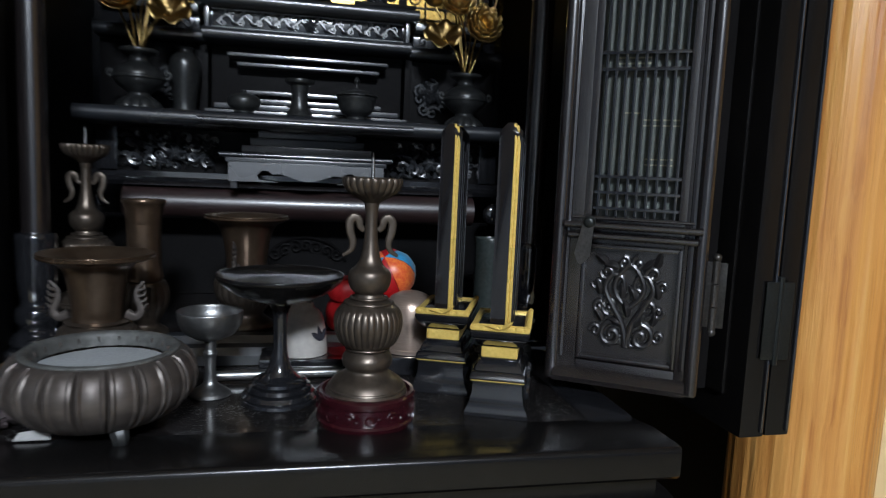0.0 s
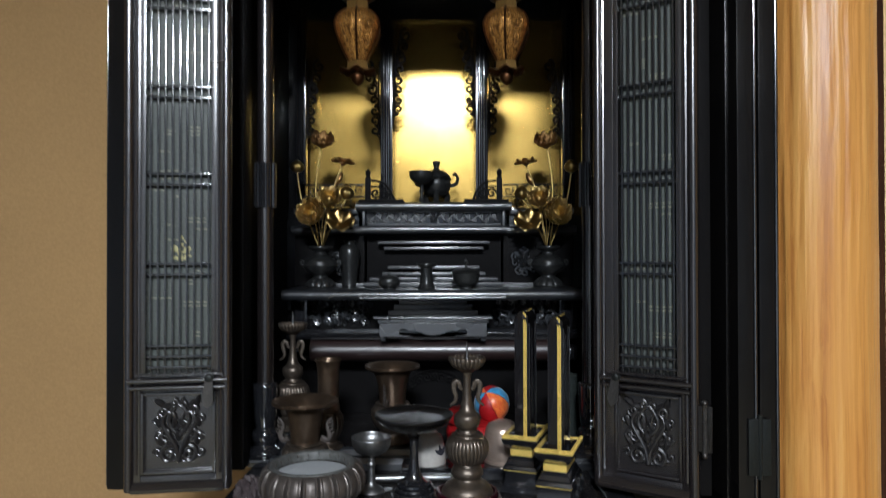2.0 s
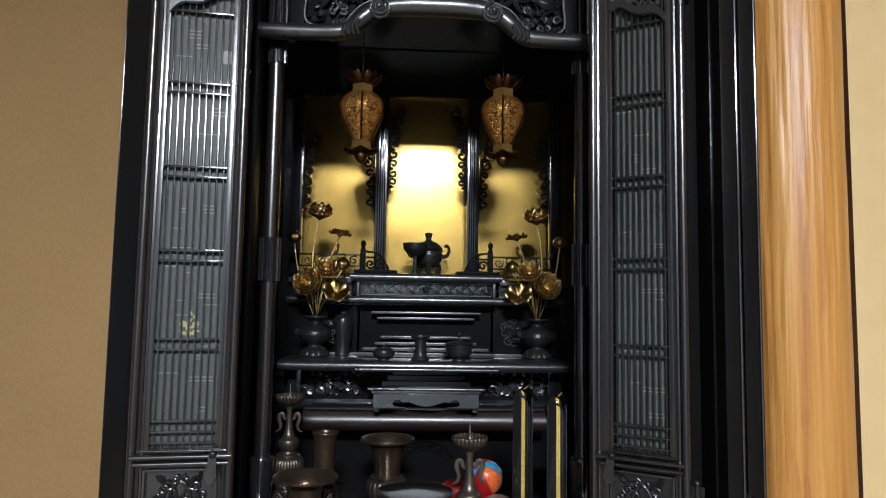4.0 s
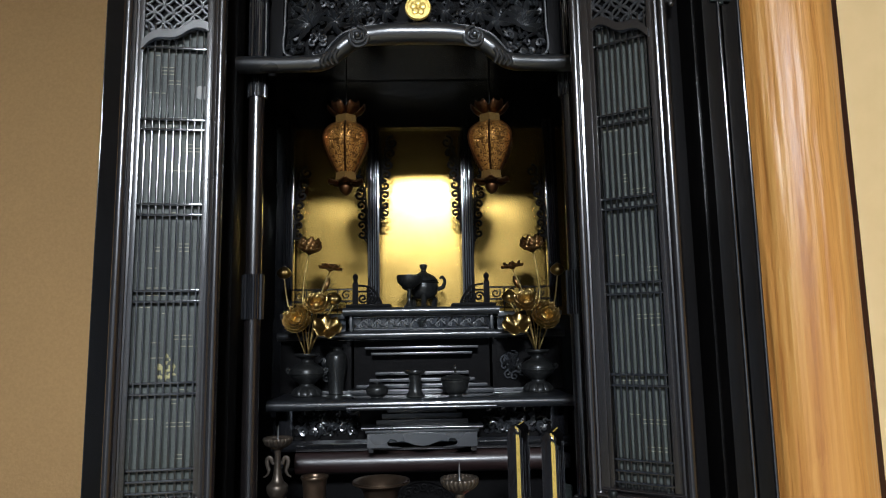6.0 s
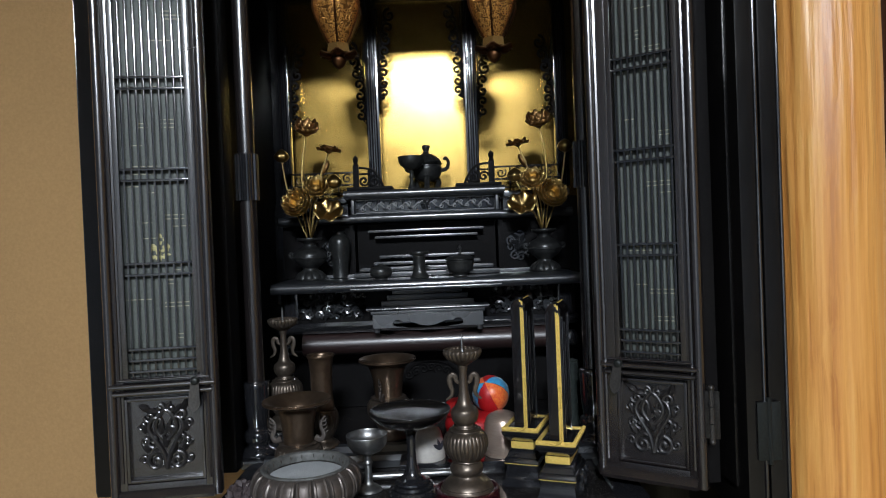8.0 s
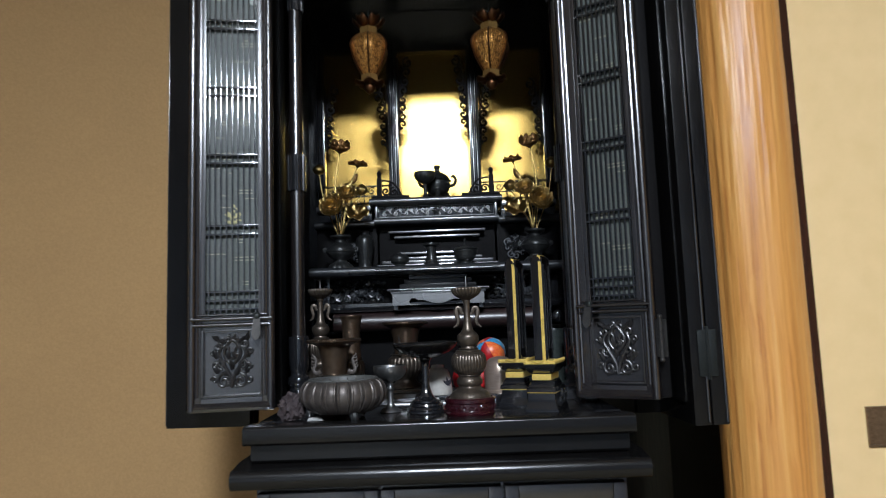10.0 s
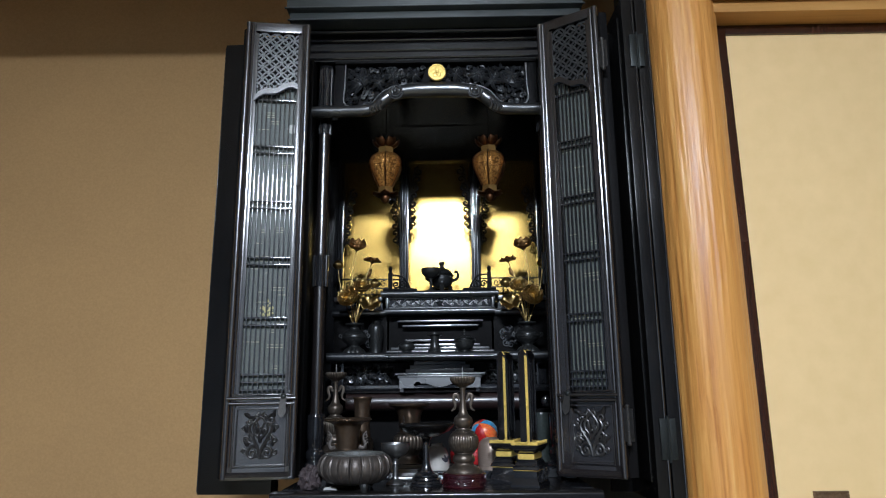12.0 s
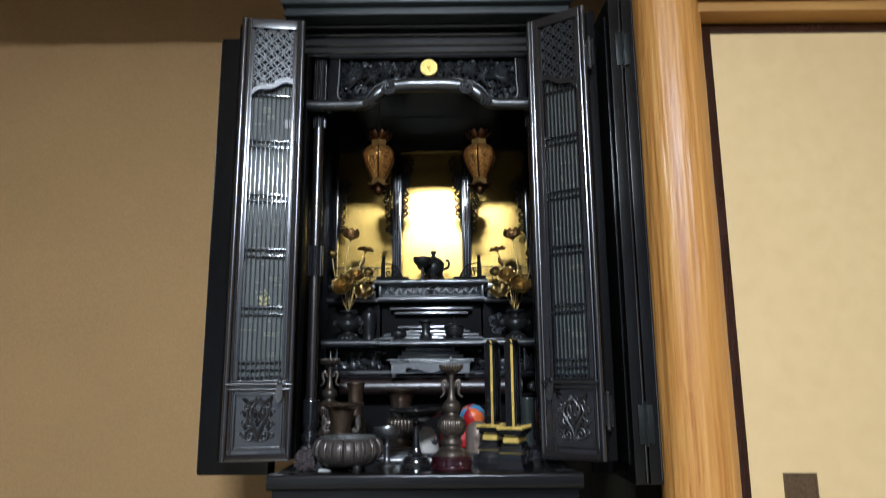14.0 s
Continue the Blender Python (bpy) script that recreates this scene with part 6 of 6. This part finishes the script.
# lotus vases
def lotus_set(cx, cy, s, label):
    v = thing("lotus_vase", "dark bronze vase holding gilt lotus flowers", "vase", (cx, cy, SH), group="lotus vases")
    part("belly", lathe(smooth_profile([(0, 0), (0.0215, 0), (0.0225, 0.003), (0.0195, 0.009), (0.0130, 0.0145), (0.0115, 0.0185), (0.0165, 0.0225), (0.0235, 0.0285), (0.0262, 0.0350), (0.0245, 0.0420), (0.0185, 0.0475), (0.0115, 0.0510), (0.0095, 0.0545), (0.0115, 0.0580), (0.0180, 0.0610), (0.0195, 0.0635), (0.0185, 0.0655), (0.0140, 0.0640), (0, 0.0620)], 4), 40), BRONZE_DARK, v)
    part("foot_petals", lathe(smooth_profile([(0.0226, 0.0005), (0.0238, 0.004), (0.0205, 0.010), (0.0140, 0.0150)], 4), 40, 10, 0.09, (0.0, 0.02)), BRONZE_DARK, v)
    for q in (-1, 1):
        eb = bmesh.new()
        tube(eb, spiral(q * 0.0285, 0.040, 0.0055, 1.2, math.pi if q > 0 else 0, 0, q, 12), 0.0018, 6)
        part("ear", eb, BRONZE_DARK, v)
    part("neck_ring", lathe(smooth_profile([(0.0255, 0.0325), (0.0272, 0.0338), (0.0272, 0.0362), (0.0255, 0.0375)], 3), 32), BRONZE_DARK, v)
    e = thing("lotus_bouquet", label, "lotus flowers", (cx, cy, SH + 0.0635), group="gilt lotus bouquets")

    def stem(tip, bend, mat=LOTUSGOLD):
        b = bmesh.new()
        base = (0.0025 * math.copysign(1, tip[0]), 0, 0.0)
        mid = (tip[0] * 0.28 + bend, tip[1] * 0.6, tip[2] * 0.55)
        tube(b, curve3([base, mid, tip], 7), 0.0011, 6)
        part("stem", b, mat, e)

    def bloom(tip, r, rings, tilt, lift, curl=0.25, mat=LOTUSGOLD):
        b = bmesh.new()
        for k, (n, ln, cupk) in enumerate(rings):
            for i in range(n):
                a = 2 * math.pi * (i + 0.5 * (k % 2)) / n + 0.3
                petal(b, (0, 0, 0.001 * k), (math.cos(a), math.sin(a), 0), (0, 0, 1), r * ln, r * 0.95 * (0.5 + 0.5 * ln), cupk, 0.0, curl=curl)
        bmesh.ops.create_icosphere(b, subdivisions=2, radius=r * 0.26, matrix=Matrix.Translation((0, 0, r * 0.12)))
        o = thicken(part("flower_head", b, mat, e, "", True, 70), 0.0006)
        o.matrix_basis = pose(tip[0], tip[1], tip[2] + lift, *tilt)

    def bud(tip, r, h, tilt=(0, 0, 0), mat=LOTUSGOLD):
        b = lathe(smooth_profile([(0.0, 0.0), (r * 0.6, h * 0.1), (r, h * 0.4), (r * 0.75, h * 0.72), (r * 0.2, h * 0.96), (0, h)], 4), 20, 5, 0.12, (h * 0.1, h * 0.9))
        o = part("bud", b, mat, e)
        o.matrix_basis = pose(tip[0], tip[1], tip[2] - 0.002, *tilt)

    def pad(tip, r, tilt, wave):
        b = bmesh.new()
        rows = []
        for k in range(6):
            q = k / 5
            rows.append([b.verts.new((r * q * math.cos(a), r * q * math.sin(a), wave * r * q * q * (0.45 + 0.12 * math.cos(2 * a) + 0.3 * q * math.sin(7 * a)) - 0.3 * r * (1 - q) ** 2)) for a in [2 * math.pi * i / 36 for i in range(36)]] if k else [b.verts.new((0, 0, -0.3 * r))])
        for k in range(5):
            for i in range(36):
                j = (i + 1) % 36
                if k == 0:
                    b.faces.new((rows[0][0], rows[1][i], rows[1][j]))
                else:
                    b.faces.new((rows[k][i], rows[k + 1][i], rows[k + 1][j], rows[k][j]))
        o = thicken(part("leaf_pad", b, LOTUSGOLD, e, "curled gilt lotus leaf", True, 70), 0.0007)
        o.matrix_basis = pose(*tip, *tilt)

    t1 = (s * 0.002, 0.0, 0.1655)
    stem(t1, -s * 0.008)
    bloom(t1, 0.0300, [(9, 1.0, 0.22), (8, 0.92, 0.48), (7, 0.74, 0.75)], (20, s * 8, 0), -0.003, 0.45, LOTUSBROWN)
    t2 = (s * 0.036, -0.004, 0.1325)
    stem(t2, s * 0.004)
    bloom(t2, 0.024, [(7, 1.0, 0.02), (6, 0.75, 0.28)], (6, s * 8, 0), 0.001, 0.25, LOTUSBROWN)
    t3 = (-s * 0.039, 0.006, 0.1225)
    stem(t3, -s * 0.018)
    bud(t3, 0.0115, 0.021)
    t4 = (s * 0.0235, 0.004, 0.1025)
    stem(t4, s * 0.006)
    bud(t4, 0.0052, 0.023, (0, s * 28, 0), LOTUSBROWN)
    t5 = (s * 0.042, -0.002, 0.0785)
    stem(t5, s * 0.010)
    bud(t5, 0.0122, 0.022)
    t6 = (s * 0.016, -0.014, 0.0745)
    stem(t6, 0)
    bloom(t6, 0.0250, [(9, 1.0, 0.35), (8, 0.75, 0.6), (5, 0.5, 1.0)], (58, 0, s * 10), 0)
    t7 = (-s * 0.008, -0.018, 0.0515)
    stem(t7, -s * 0.002)
    bloom(t7, 0.029, [(11, 1.0, 0.4), (10, 0.88, 0.7), (8, 0.66, 1.0), (6, 0.42, 1.4)], (72, 0, -s * 12), 0)
    t8 = (s * 0.034, -0.018, 0.0405)
    stem(t8, s * 0.003)
    pad(t8, 0.0225, (48, s * 14, 0), 0.5)


lotus_set(-0.180, 0.778, 1, "antique gold lotus flowers and leaves in a dark vase")
lotus_set(0.184, 0.785, -1, "antique gold lotus flowers and leaves in a dark vase")


# hanging lanterns
def lantern(cx, cy, turn):
    e = thing("hanging_lantern", "six-sided gilt filigree lantern hanging in the altar", "lantern", (cx, cy, 1.4515), turn, group="hanging lanterns")
    e.scale = (1.08, 1.08, 0.98)
    prof = smooth_profile([(0.0125, 0.018), (0.0160, 0.024), (0.0222, 0.036), (0.0285, 0.05), (0.0322, 0.063), (0.0320, 0.072), (0.0280, 0.081), (0.0205, 0.0885), (0.0160, 0.0915)], 4)
    for k in range(6):
        a0, a1 = math.pi / 3 * k, math.pi / 3 * (k + 1)
        b = bmesh.new()
        prev_ = None
        for r, z in prof:
            row = [b.verts.new((r * 0.985 * ((1 - q) * math.cos(a0) + q * math.cos(a1)), r * 0.985 * ((1 - q) * math.sin(a0) + q * math.sin(a1)), z)) for q in (0.03, 0.35, 0.65, 0.97)]
            if prev_:
                for i in range(3):
                    b.faces.new((prev_[i], prev_[i + 1], row[i + 1], row[i]))
            prev_ = row
        thicken(part("filigree_panel", b, LANTERN, e, "pierced gilt panel"), 0.0008)
        rb = bmesh.new()
        tube(rb, [(r * math.cos(a0), r * math.sin(a0), z) for r, z in prof], 0.0014, 6)
        part("rib", rb, COPPER, e)
    part("neck_collar", lathe([(0.0, 0.0905), (0.0155, 0.0905), (0.0150, 0.1035), (0.0, 0.1035)], 6), GILTBAND, e)
    part("lower_collar", lathe([(0.0, 0.0065), (0.0155, 0.0065), (0.0140, 0.0182), (0.0, 0.0182)], 6), GILTBAND, e)
    cr = bmesh.new()
    for i in range(6):
        a = math.pi / 3 * i + 0.52
        petal(cr, (0.010 * math.cos(a), 0.010 * math.sin(a), 0.1025), (math.cos(a), math.sin(a), 0.25), (-0.25 * math.cos(a), -0.25 * math.sin(a), 1), 0.0215, 0.0205, 0.50, 0.0, curl=0.12)
    thicken(part("crown_petals", cr, COPPER, e, "dark copper crown of leaves", True, 70), 0.0008)
    lo = bmesh.new()
    for i in range(6):
        a = math.pi / 3 * i
        petal(lo, (0.006 * math.cos(a), 0.006 * math.sin(a), 0.0060), (math.cos(a), math.sin(a), 0), (0, 0, -1), 0.024, 0.018, 0.25, 0.3)
    thicken(part("drip_petals", lo, COPPER, e, "dark copper leaf skirt", True, 70), 0.0008)
    part("finial", lathe(smooth_profile([(0, -0.0155), (0.005, -0.0125), (0.0085, -0.0065), (0.009, -0.001), (0.0065, 0.0025), (0.009, 0.0058), (0, 0.0064)], 3), 20), COPPER, e)
    part("hanger", lathe(smooth_profile([(0.0, 0.1034), (0.006, 0.1036), (0.0045, 0.111), (0.0022, 0.118), (0.0009, 0.122), (0.0009, 0.2645), (0, 0.2646)], 3), 12), BLACK, e)


lantern(-0.1035, 0.645, 33)
lantern(0.1045, 0.645, 21)
